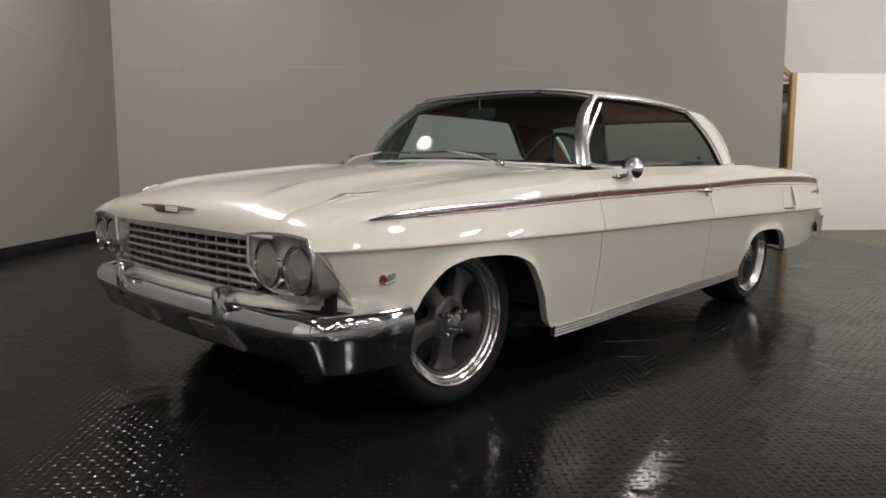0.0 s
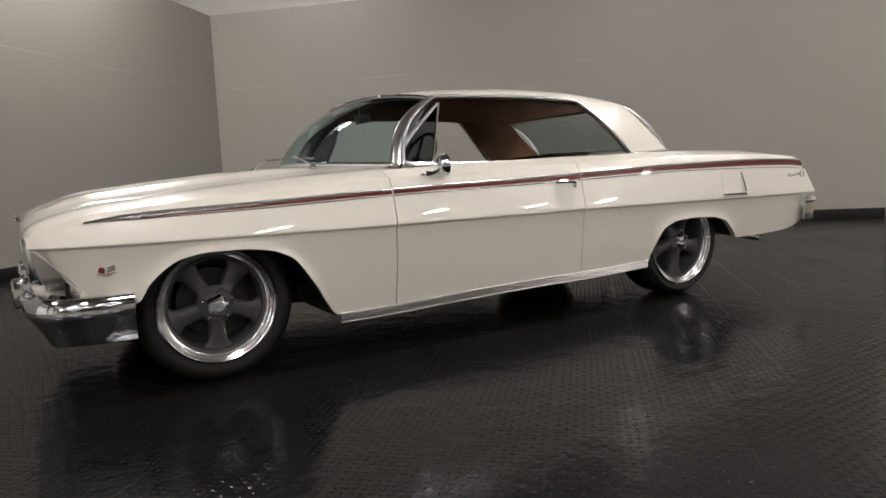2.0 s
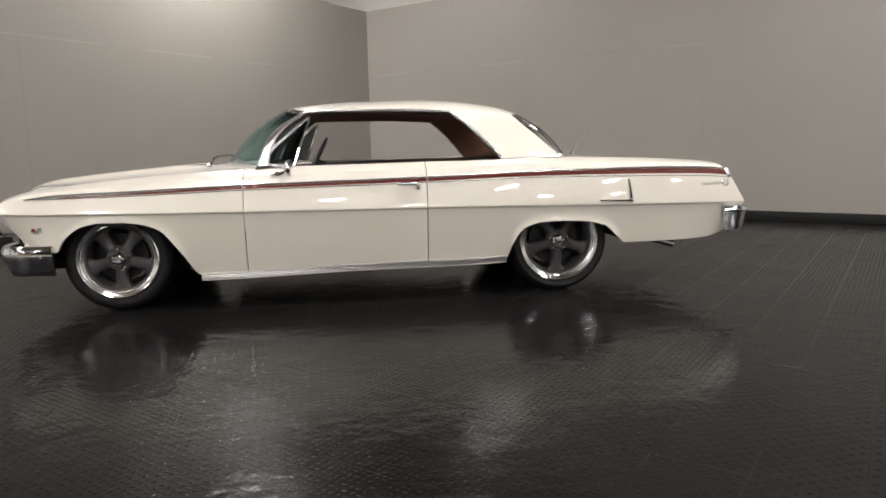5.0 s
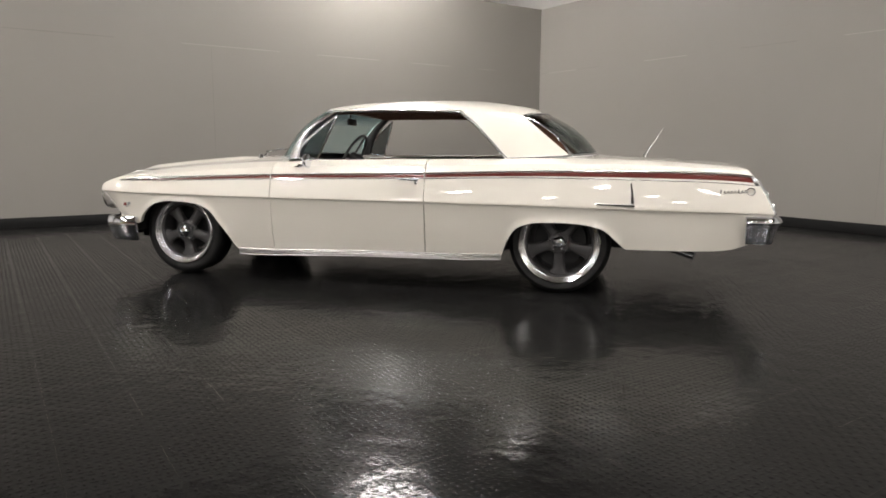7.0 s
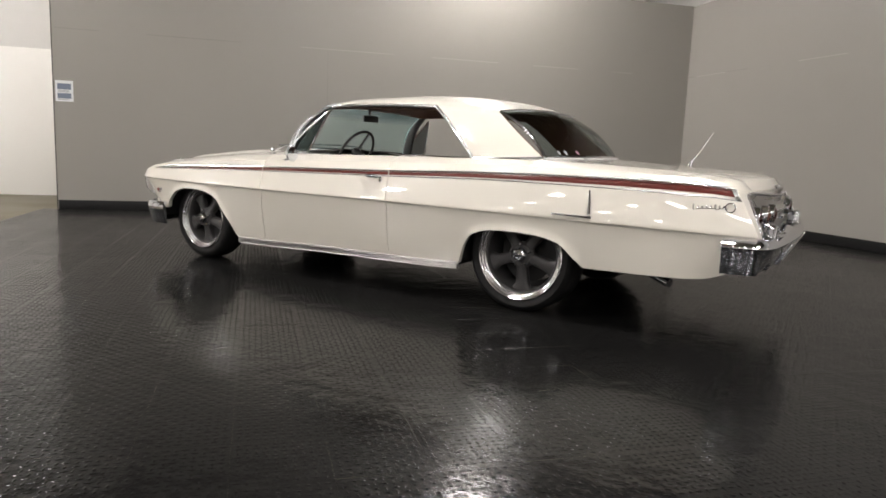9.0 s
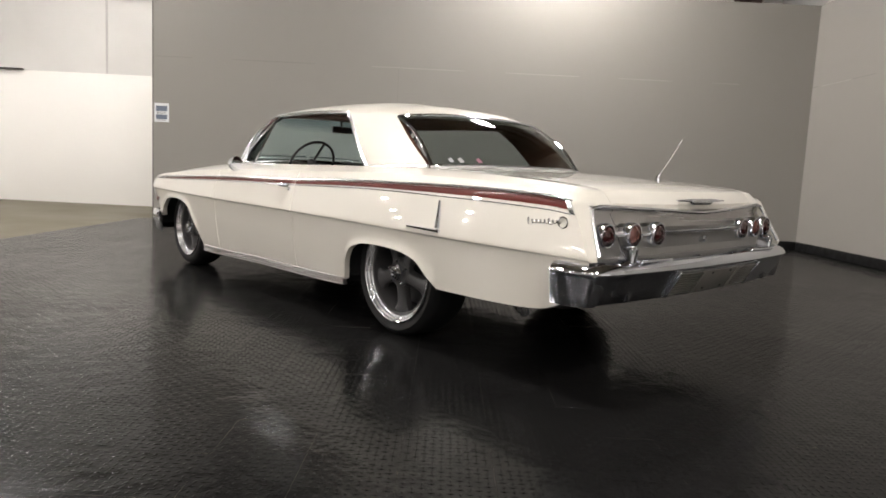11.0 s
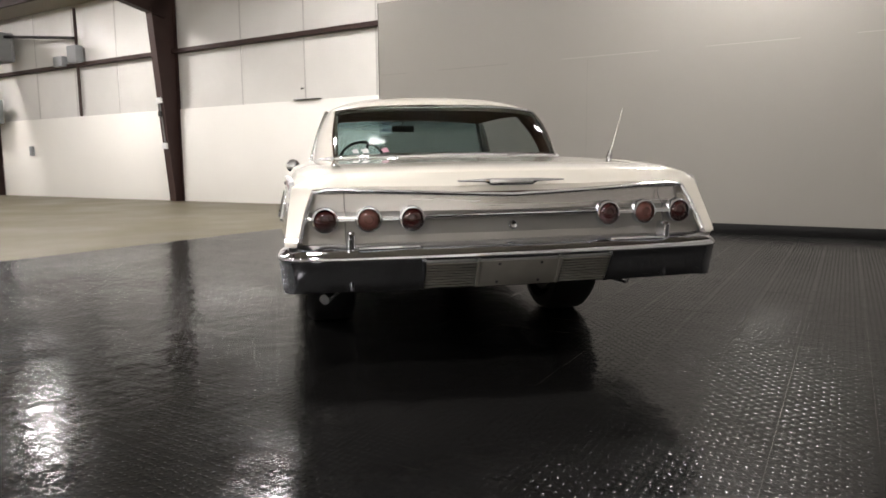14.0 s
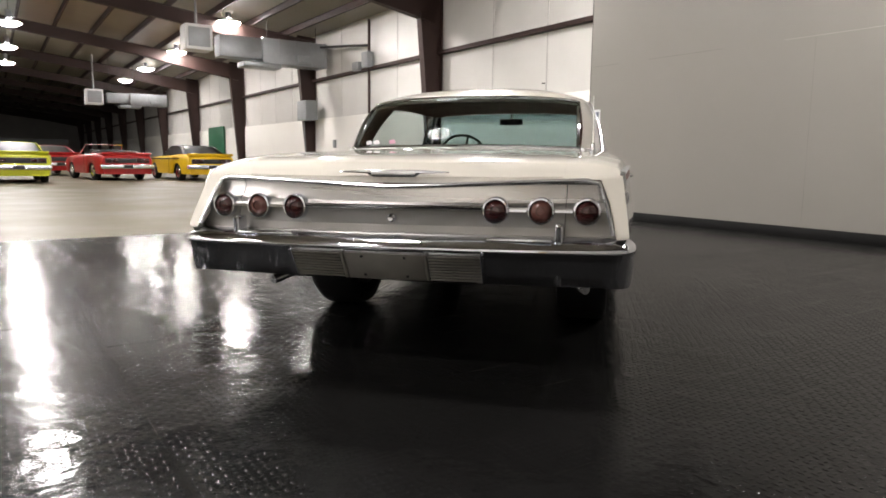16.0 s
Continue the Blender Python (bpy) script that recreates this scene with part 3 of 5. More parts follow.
for s in (-1, 1):
    for x0, x1 in ((-0.50, 0.849), (0.859, 2.056), (2.066, 4.225)):
        cpart("red_stripe", ribbon(s, max(x0, -0.28), x1, lambda x: 0.004, lambda x: S_H(x) - 0.003, 0.006), RED, None, "dark red painted insert of the side stripe")
        cpart("stripe_moulding", ribbon(s, x0, x1, lambda x: -0.011 * ramp(x, -0.50, -0.30) - 0.001, lambda x: 0.002 + 0.35 * S_H(x) * ramp(x, 0.6, -0.45), 0.012), TRIM, None, "bright upper side moulding")
        cpart("stripe_moulding", ribbon(s, x0, x1, lambda x: S_H(x) - 0.005 * ramp(x, -0.5, -0.3), lambda x: S_H(x) + 0.001 + 0.004 * ramp(x, -0.5, -0.3), 0.010), TRIM, None, "bright lower side moulding")
    cpart("stripe_cap", ribbon(s, 4.222, 4.245, lambda x: -0.008, lambda x: S_H(x) + 0.006, 0.013), TRIM, None, "chrome end cap of the stripe")
    # ribbed sill moulding
    rows = []
    for x in np.linspace(0.555, 2.615, 40):
        zb = z_bot(max(x, 0.62)) + 0.006
        rows.append([(x, s * (0.925 + o), zb - d) for d, o in ((-0.012, -0.01), (-0.012, 0.012), (-0.006, 0.014), (0.0, 0.010), (0.006, 0.014), (0.012, 0.010), (0.018, 0.014), (0.026, 0.010), (0.034, 0.012), (0.036, -0.02))])
    rb = grid(rows, None, close=True)
    for r in (rows[0], rows[-1]):
        rb.faces.new([rb.verts.new(p) for p in r])
    cpart("sill_moulding", finish(rb), SILL, None, "ribbed bright sill moulding", 20)


# ---- wheels ----
def wheel(x, side, r, rim, width, zc):
    yo = side * 0.862            # outer face of the tyre
    o = lambda d: yo - side * d  # d metres inwards
    w = thing("wheel", Matrix.Identity(4), "", "")
    w.parent = car
    c = (x, 0, zc)
    part("tyre", lathe([(rim - 0.02, o(0.03)), (rim + 0.004, o(0.012)), (rim + 0.02, o(0.002)), (rim + 0.55 * (r - rim), o(-0.004)), (r - 0.022, o(0.008)), (r - 0.006, o(0.026)), (r, o(0.05)), (r, o(width - 0.05)),
                        (r - 0.02, o(width - 0.01)), (rim, o(width)), (rim - 0.02, o(width - 0.03))], c, n=64), RUBBER, w, "low-profile black tyre", 50)
    part("rim_lip", lathe([(rim - 0.012, o(0.05)), (rim + 0.004, o(0.012)), (rim + 0.006, o(0.003)), (rim - 0.002, o(-0.002)), (rim - 0.009, o(0.002)), (rim - 0.012, o(0.012)), (rim - 0.022, o(0.018)),
                           (rim - 0.025, o(0.027)), (rim - 0.034, o(0.031))], c, n=64), POLISH, w, "polished stepped rim lip", 25)
    part("rim_barrel", lathe([(rim - 0.034, o(0.031)), (rim - 0.048, o(0.036)), (rim - 0.053, o(0.048)), (rim - 0.056, o(0.065)), (rim - 0.060, o(0.10)), (rim - 0.05, o(width - 0.02)), (rim - 0.09, o(width - 0.02))], c, n=48), GUN, w, "dark inner barrel")
    part("brake_disc", lathe([(0.0, o(0.15)), (rim - 0.10, o(0.15)), (rim - 0.10, o(0.17)), (0, o(0.17))], c, n=32), DARK, w, "dark brake disc")
    R1 = rim - 0.048
    for k in range(5):
        a = math.pi / 2 + math.pi + 2 * math.pi * k / 5
        ca, sa = math.cos(a), math.sin(a)
        rows = []
        for j in range(9):
            t = j / 8
            rad = 0.045 + (R1 - 0.045) * t
            hw = 0.030 + 0.014 * t + 0.030 * ramp(t, 0.72, 1.0) + 0.012 * ramp(t, 0.30, 0.0)
            d = 0.026 + 0.024 * t + 0.010 * math.sin(math.pi * t)
            ring_pts = []
            for q, dd in ((-1, 0.05), (-1, 0.016), (-0.78, 0.006), (-0.4, 0.001), (0, 0.0), (0.4, 0.001), (0.78, 0.006), (1, 0.016), (1, 0.05)):
                tx, tz = rad * ca - q * hw * sa, rad * sa + q * hw * ca
                ring_pts.append(Vector((x + tx, o(d + dd), zc + tz)))
            rows.append(ring_pts)
        part("spoke", finish(grid(rows)), GUN, w, "grey painted spoke", 40)
    part("hub", lathe([(0.086, o(0.075)), (0.084, o(0.042)), (0.070, o(0.030)), (0.02, o(0.028))], c, n=30), GUN, w, "grey hub")
    cap = bmesh.new()
    rows = []
    for rr, d in ((0.048, 0.040), (0.046, 0.010), (0.036, 0.000), (0.026, -0.004), (0.023, 0.002), (0.0, 0.000)):
        rows.append([Vector((x + rr * math.cos(2 * math.pi * q / 20) * (1 + 0.11 * math.cos(math.pi * q / 2)), o(d), zc + rr * math.sin(2 * math.pi * q / 20) * (1 + 0.11 * math.cos(math.pi * q / 2)))) for q in range(20)])
    part("centre_cap", finish(grid(rows, cap, close=True)), CHROME, w, "bright centre cap", 20)
    for k in range(5):
        a = math.pi / 2 + 2 * math.pi * k / 5
        part("lug_nut", lathe([(0.010, o(0.05)), (0.010, o(0.016)), (0.007, o(0.010)), (0, o(0.009))], (x + 0.066 * math.cos(a), 0, zc + 0.066 * math.sin(a)), n=6), CHROME, w, "chrome lug nut")


for s in (-1, 1):
    wheel(0.012, s, 0.345, 0.257, 0.23, 0.345)
    wheel(3.018, s, 0.360, 0.283, 0.27, 0.360)

# wheel housings, pan and frame
for s in (-1, 1):
    for xc, rr, zc in ((0.03, 0.43, 0.30), (3.03, 0.40, 0.30)):
        rows = []
        for k in range(17):
            a = math.pi * (k / 16) * 1.16 - 0.25
            rows.append([Vector((xc + (rr + 0.02) * math.cos(a), s * y, max(z_bot(xc + (rr + 0.02) * math.cos(a)) + 0.012 if xc > 1 else 0.34, zc + rr * 0.78 * math.sin(a)))) for y in (0.93, 0.56)])
        b = grid(rows)
        grid([[r[1] for r in rows], [Vector((p[1].x, p[1].y, 0.30)) for p in rows]], b)
        cpart("wheel_housing", finish(b), BLACK, None, "black inner wheel housing")
cpart("floor_pan", boxes((-0.62, 3.3, -0.55, 0.55, 0.25, 0.36), (3.3, 4.1, -0.55, 0.55, 0.40, 0.45), (0.52, 2.55, -0.90, 0.90, 0.235, 0.30), (3.5, 4.2, -0.85, 0.85, 0.40, 0.44), (-0.62, -0.42, -0.8, 0.8, 0.34, 0.42)), BLACK, None, "black underside pan")
cpart("rear_axle", tube([(3.02, -0.7, 0.36), (3.02, 0.7, 0.36)], 0.045, 12), BLACK)
cpart("exhaust_pipe", tube([(3.55, -0.60, 0.36), (3.70, -0.66, 0.355), (3.80, -0.71, 0.328), (3.93, -0.785, 0.294)], 0.026, 12), TRIM, None, "dull metal exhaust tail pipe")
cpart("exhaust_pipe", tube([(3.55, 0.60, 0.36), (3.70, 0.66, 0.355), (3.80, 0.71, 0.328), (3.90, 0.775, 0.312)], 0.023, 12), TRIM, None, "dull metal exhaust tail pipe")
cpart("crossmember", boxes((1.35, 1.75, -0.30, 0.30, 0.15, 0.25), (0.9, 1.2, -0.2, 0.2, 0.14, 0.25), bevel=0.02), BLACK)


# ---- bumpers ----
def plan_front():
    pts = []
    half = [(-0.80 + 0.045 * (y / 0.78) ** 2, y) for y in np.linspace(0, 0.70, 10)]
    a, b, c, d = [Vector(p) for p in ((-0.7638, 0.70), (-0.745, 0.90), (-0.715, 0.985), (-0.335, 0.992))]
    for i in range(1, 25):
        t = i / 24
        half.append(tuple(a * (1 - t) ** 3 + 3 * b * t * (1 - t) ** 2 + 3 * c * t * t * (1 - t) + d * t ** 3))
    return half


def outline(half):
    full = [(x, -y) for x, y in half[::-1]] + [(x, y) for x, y in half[1:]]
    out = []
    for i, (x, y) in enumerate(full):
        a, b = full[max(i - 1, 0)], full[min(i + 1, len(full) - 1)]
        tx, ty = b[0] - a[0], b[1] - a[1]
        l = math.hypot(tx, ty)
        out.append((x, y, -ty / l, tx / l))
    return out


def raked_front(bm):
    for v in bm.verts:
        v.co.x += (0.385 - v.co.z) * 0.62 + 0.045 * (v.co.y / 0.78) ** 2
    return bm


front_path = [(x, y, nx, ny, 1 - 0.6 * ramp(abs(y), 0.72, 0.99)) for x, y, nx, ny in outline(plan_front())]
front_bumper = cpart("front_bumper", sweep(front_path, [(-0.10, 0.460), (-0.06, 0.464), (-0.032, 0.460), (-0.014, 0.447), (-0.004, 0.430), (0.001, 0.412), (0.002, 0.398), (-0.003, 0.386), (-0.012, 0.374), (-0.030, 0.350), (-0.052, 0.318), (-0.078, 0.282), (-0.092, 0.268), (-0.105, 0.270), (-0.085, 0.33), (-0.06, 0.42)]),
                     CHROME, None, "heavy chrome front bumper with wrapped ends", 50, False)
both("bumper_guard", lambda s: box(bmesh.new(), -0.806, -0.735, *sorted((s * 0.410, s * 0.462)), 0.375, 0.510, bevel=0.018, seg=3), CHROME, front_bumper, "chrome bumper guard")
fp = cpart("front_plate_panel", raked_front(boxes((-0.800, -0.780, -0.47, 0.47, 0.278, 0.382), bevel=0.004)), SATIN, front_bumper, "pale ribbed panel in the bumper")
for k in range(7):
    for s in (-1, 1):
        cpart("rib", raked_front(boxes((-0.806, -0.796, *sorted((s * 0.19, s * 0.45)), 0.290 + 0.012 * k, 0.296 + 0.012 * k))), SATIN, fp)

half = [(4.505 - 0.05 * (y / 0.86) ** 2, y) for y in np.linspace(0, 0.80, 11)]
a, b, c, d = [Vector(p) for p in ((4.4617, 0.80), (4.445, 0.93), (4.41, 0.980), (4.215, 0.977))]
for i in range(1, 17):
    t = i / 16
    half.append(tuple(a * (1 - t) ** 3 + 3 * b * t * (1 - t) ** 2 + 3 * c * t * t * (1 - t) + d * t ** 3))
rear_path = [(x, y, -nx, -ny, 1 - 0.8 * ramp(abs(y), 0.86, 0.975)) for x, y, nx, ny in outline(half)]
rear_bumper = cpart("rear_bumper", sweep(rear_path, [(-0.17, 0.602), (-0.075, 0.602), (-0.050, 0.596), (-0.026, 0.587), (-0.010, 0.576), (0.0, 0.563), (0.003, 0.553), (-0.001, 0.545), (-0.010, 0.535), (-0.026, 0.508), (-0.046, 0.468), (-0.066, 0.428), (-0.080, 0.412), (-0.10, 0.42), (-0.12, 0.50)]),
                    CHROME, None, "heavy chrome rear bumper", 50)
def raked(bm):
    for v in bm.verts:
        v.co.x += min(0, v.co.z - 0.54) * 0.60 - max(0, v.co.z - 0.57) * 0.55 - 0.05 * (v.co.y / 0.86) ** 2
    return bm


both("bumper_guard", lambda s: raked(box(bmesh.new(), 4.44, 4.519, *sorted((s * 0.668, s * 0.700)), 0.412, 0.662, bevel=0.013, seg=4)), CHROME, rear_bumper, "slim chrome bumper guard")
rp = cpart("rear_plate_panel", raked(boxes((4.470, 4.505, -0.405, 0.405, 0.413, 0.533), bevel=0.004)), RIBBACK, rear_bumper, "pale metal plate panel in the bumper")
for s in (-1, 1):
    for k in range(9):
        cpart("rib", raked(boxes((4.500, 4.514, *sorted((s * 0.185, s * 0.392)), 0.421 + 0.0124 * k, 0.4285 + 0.0124 * k), bevel=0.002)), PLATE, rp)
    cpart("divider", raked(boxes((4.500, 4.514, *sorted((s * 0.168, s * 0.182)), 0.416, 0.532), bevel=0.003)), PLATE, rp)
    cpart("panel_end", raked(boxes((4.500, 4.520, *sorted((s * 0.394, s * 0.408)), 0.412, 0.540), bevel=0.004)), CHROME, rp, "chrome end strip")
cpart("plate_recess", raked(boxes((4.500, 4.509, -0.166, 0.166, 0.416, 0.530), bevel=0.002)), PLATE, rp, "empty number plate recess")
for y, z in ((-0.09, 0.434), (0.09, 0.434), (-0.09, 0.516), (0.09, 0.516)):
    cpart("bolt", raked(lathe([(0, 0.006), (0.006, 0.005), (0.006, 0)], (4.509, y, z), "X", 10)), DARK, rp)
both("bumper_step", lambda s: box(bmesh.new(), 4.36, 4.462, *sorted((s * 0.41, s * 0.66)), 0.585, 0.603, bevel=0.006), CHROME, rear_bumper)

# ---- nose: grille and lamps ----
cpart("grille_backing", boxes((-0.60, -0.58, -0.86, 0.86, 0.43, 0.70)), BLACK, None, "black radiator opening")
gx = lambda y: -0.735 + 0.05 * (y / 0.9) ** 2
grille = cpart("grille", sweep([(gx(y), y, -1, 0) for y in np.linspace(-0.555, 0.555, 15)], [(0, 0.700), (0.012, 0.696), (0.012, 0.676), (0, 0.672), (-0.02, 0.674), (-0.02, 0.70)]), ALU, None, "bright aluminium grille with rows of slots")
for k, z in enumerate((0.650, 0.620, 0.590, 0.560, 0.530, 0.502)):
    cpart("grille_bar", sweep([(gx(y), y, -1, 0) for y in np.linspace(-0.575, 0.575, 15)], [(0.004, z + 0.003), (0.007, z - 0.004), (0.002, z - 0.012), (-0.03, z - 0.013), (-0.03, z + 0.004)]), ALU, grille)
    for i in range(15):
        y = -0.53 + 1.06 * i / 14
        cpart("grille_divider", boxes((gx(y) + 0.008, gx(y) + 0.03, y - 0.005, y + 0.005, z, z + 0.022)), ALU, grille)


def bezel(s):
    """Plate round a pair of lamps, dished round each."""
    pts = [(0.565, 0.712), (0.75, 0.718), (0.900, 0.708), (0.922, 0.660), (0.916, 0.61), (0.905, 0.545), (0.86, 0.518), (0.75, 0.512), (0.66, 0.512), (0.60, 0.535), (0.56, 0.60)]
    bm = bmesh.new()
    front = [bm.verts.new((-0.758 + 0.045 * (y / 0.9) ** 2 + 0.40 * max(0, 0.60 - z), s * y, z)) for y, z in pts]
    back = [bm.verts.new((-0.66 + 0.05 * (y / 0.9) ** 2 + 0.30 * max(0, 0.60 - z), s * y, z)) for y, z in pts]
    n = len(pts)
    dish = [bm.verts.new((v.co.x + 0.022, s * (0.748 + (abs(v.co.y) - 0.748) * 0.92), 0.602 + (v.co.z - 0.602) * 0.86)) for v in front]
    bm.faces.new(dish)
    for i in range(n):
        bm.faces.new((front[i], front[(i + 1) % n], dish[(i + 1) % n], dish[i]))
    for i in range(n):
        bm.faces.new((front[i], front[(i + 1) % n], back[(i + 1) % n], back[i]))
    bmesh.ops.recalc_face_normals(bm, faces=bm.faces)
    bmesh.ops.bevel(bm, geom=[e for e in bm.edges if not e.is_boundary], offset=0.006, segments=2, affect="EDGES", profile=0.5)
    return bm


def lamp_pod(s):
    """Skirt from the bezel's lower and outer edge back to the fender's raked edge."""
    inner = [(0.916, 0.655), (0.912, 0.61), (0.905, 0.575), (0.897, 0.548), (0.878, 0.528), (0.84, 0.518), (0.78, 0.514), (0.71, 0.512), (0.65, 0.516)]
    outer = [(0.924, 0.655), (0.922, 0.61), (0.920, 0.57), (0.916, 0.53), (0.905, 0.495), (0.87, 0.478), (0.80, 0.472), (0.72, 0.470), (0.64, 0.470)]
    rows = []
    param = range(9)
    fine = [[curve(*[(k, q[c]) for k, q in zip(param, line)]) for c in (0, 1)] for line in (inner, outer)]
    for j in range(11):
        v = j / 10
        row = []
        for i in np.linspace(0, 8, 33):
            (ya, za), (yb, zb) = [(f(i), g(i)) for f, g in fine]
            xa = -0.712 + 0.05 * (ya / 0.9) ** 2 + 0.35 * max(0, 0.60 - za)
            xb = (-0.715 + 0.95 * (0.667 - zb) if i < 5 else -0.715 + 0.95 * (0.667 - 0.495) - 0.028 * (i - 4)) + 0.004
            w = v ** 0.7 * (1 + 0.25 * math.sin(math.pi * v))
            row.append((xa + (xb - xa) * w, s * (ya + (yb - ya) * v), za + (zb - za) * v + 0.010 * math.sin(math.pi * v)))
        rows.append(row)
    return finish(grid(rows))


for s in (-1, 1):
    bz = cpart("headlamp_bezel", bezel(s), DULL, None, "chrome bezel round two headlamps")
    ringp = [(-0.761 + 0.045 * (y / 0.9) ** 2 + 0.40 * max(0, 0.60 - z), s * y, z) for y, z in ((0.572, 0.60), (0.575, 0.70), (0.66, 0.709), (0.78, 0.711), (0.893, 0.703), (0.913, 0.66), (0.908, 0.60), (0.895, 0.548), (0.855, 0.524), (0.75, 0.518), (0.665, 0.518), (0.61, 0.54), (0.572, 0.60))]
    cpart("bezel_frame", tube(ringp, 0.008, 8), TRIM, bz, "bright rolled edge")
    for y, z, x in ((0.666, 0.608, -0.722), (0.830, 0.602, -0.711)):
        lamp = cpart("headlamp", lathe([(0.079, 0.03), (0.081, 0.0), (0.080, -0.008), (0.076, -0.011), (0.073, -0.007), (0.070, 0.002)], (x, s * y, z), "X", 40), CHROME, bz, "round headlamp with chrome ring", 40)
        cpart("reflector", lathe([(0.066, 0.0), (0.05, 0.02), (0.02, 0.035), (0.0, 0.036)], (x, s * y, z), "X", 32), ALU, lamp)
        cpart("lens", lathe([(0.070, -0.002), (0.055, -0.014), (0.03, -0.022), (0.0, -0.025)], (x, s * y, z), "X", 32), LENS, lamp, "ribbed clear glass lens", 60)
    cpart("parking_lamp", box(bmesh.new(), -0.675, -0.60, *sorted((s * 0.64, s * 0.80)), 0.480, 0.522, bevel=0.012, seg=3), DULL, bz, "slim lamp housing under the headlamps")
    cpart("lamp_pod", lamp_pod(s), DULL, bz, "dull metal skirt under the headlamps", 50)
lower = sweep([(gx(y) + 0.01 + 0.15 * ramp(abs(y), 0.55, 0.93), y, -1, 0) for y in np.linspace(-0.91, 0.91, 31)], [(-0.01, 0.492), (0.02, 0.470), (0.015, 0.455), (-0.05, 0.455), (-0.05, 0.49)])
cpart("valance", lower, PAINT, None, "cream filler panel above the bumper")
hl = sweep([(gx(y) - 0.006, y, -1, 0) for y in np.linspace(-0.84, 0.84, 17)], [(0.0, 0.722), (0.010, 0.716), (0.006, 0.704), (-0.03, 0.702), (-0.03, 0.722)])
cpart("hood_lip_moulding", hl, CHROME, hood, "chrome strip along the hood lip")


def emblem(cx, cz, axis_sign, parent, mat_mid):
    """Long bar with a wedge shield in the middle."""
    e = cpart("emblem", prism([(-0.235, cz + 0.006), (-0.10, cz + 0.012), (0.10, cz + 0.012), (0.235, cz + 0.006), (0.235, cz), (0.115, cz - 0.004), (0.09, cz - 0.018), (-0.09, cz - 0.018), (-0.115, cz - 0.004), (-0.235, cz)],
                              cx, cx + axis_sign * 0.012, 0.002, "X"), CHROME, parent, "long chrome emblem")
    cpart("emblem_inset", boxes((*sorted((cx, cx + axis_sign * 0.016)), -0.095, 0.095, cz - 0.012, cz + 0.009), bevel=0.002), PAPER if mat_mid is RED else mat_mid, e, "pale inset bar")
    if mat_mid is RED:
        cpart("emblem_inset", boxes((cx - 0.017, cx, 0.0, 0.098, cz - 0.013, cz + 0.010), bevel=0.002), RED, e, "red inset bar")
    return e


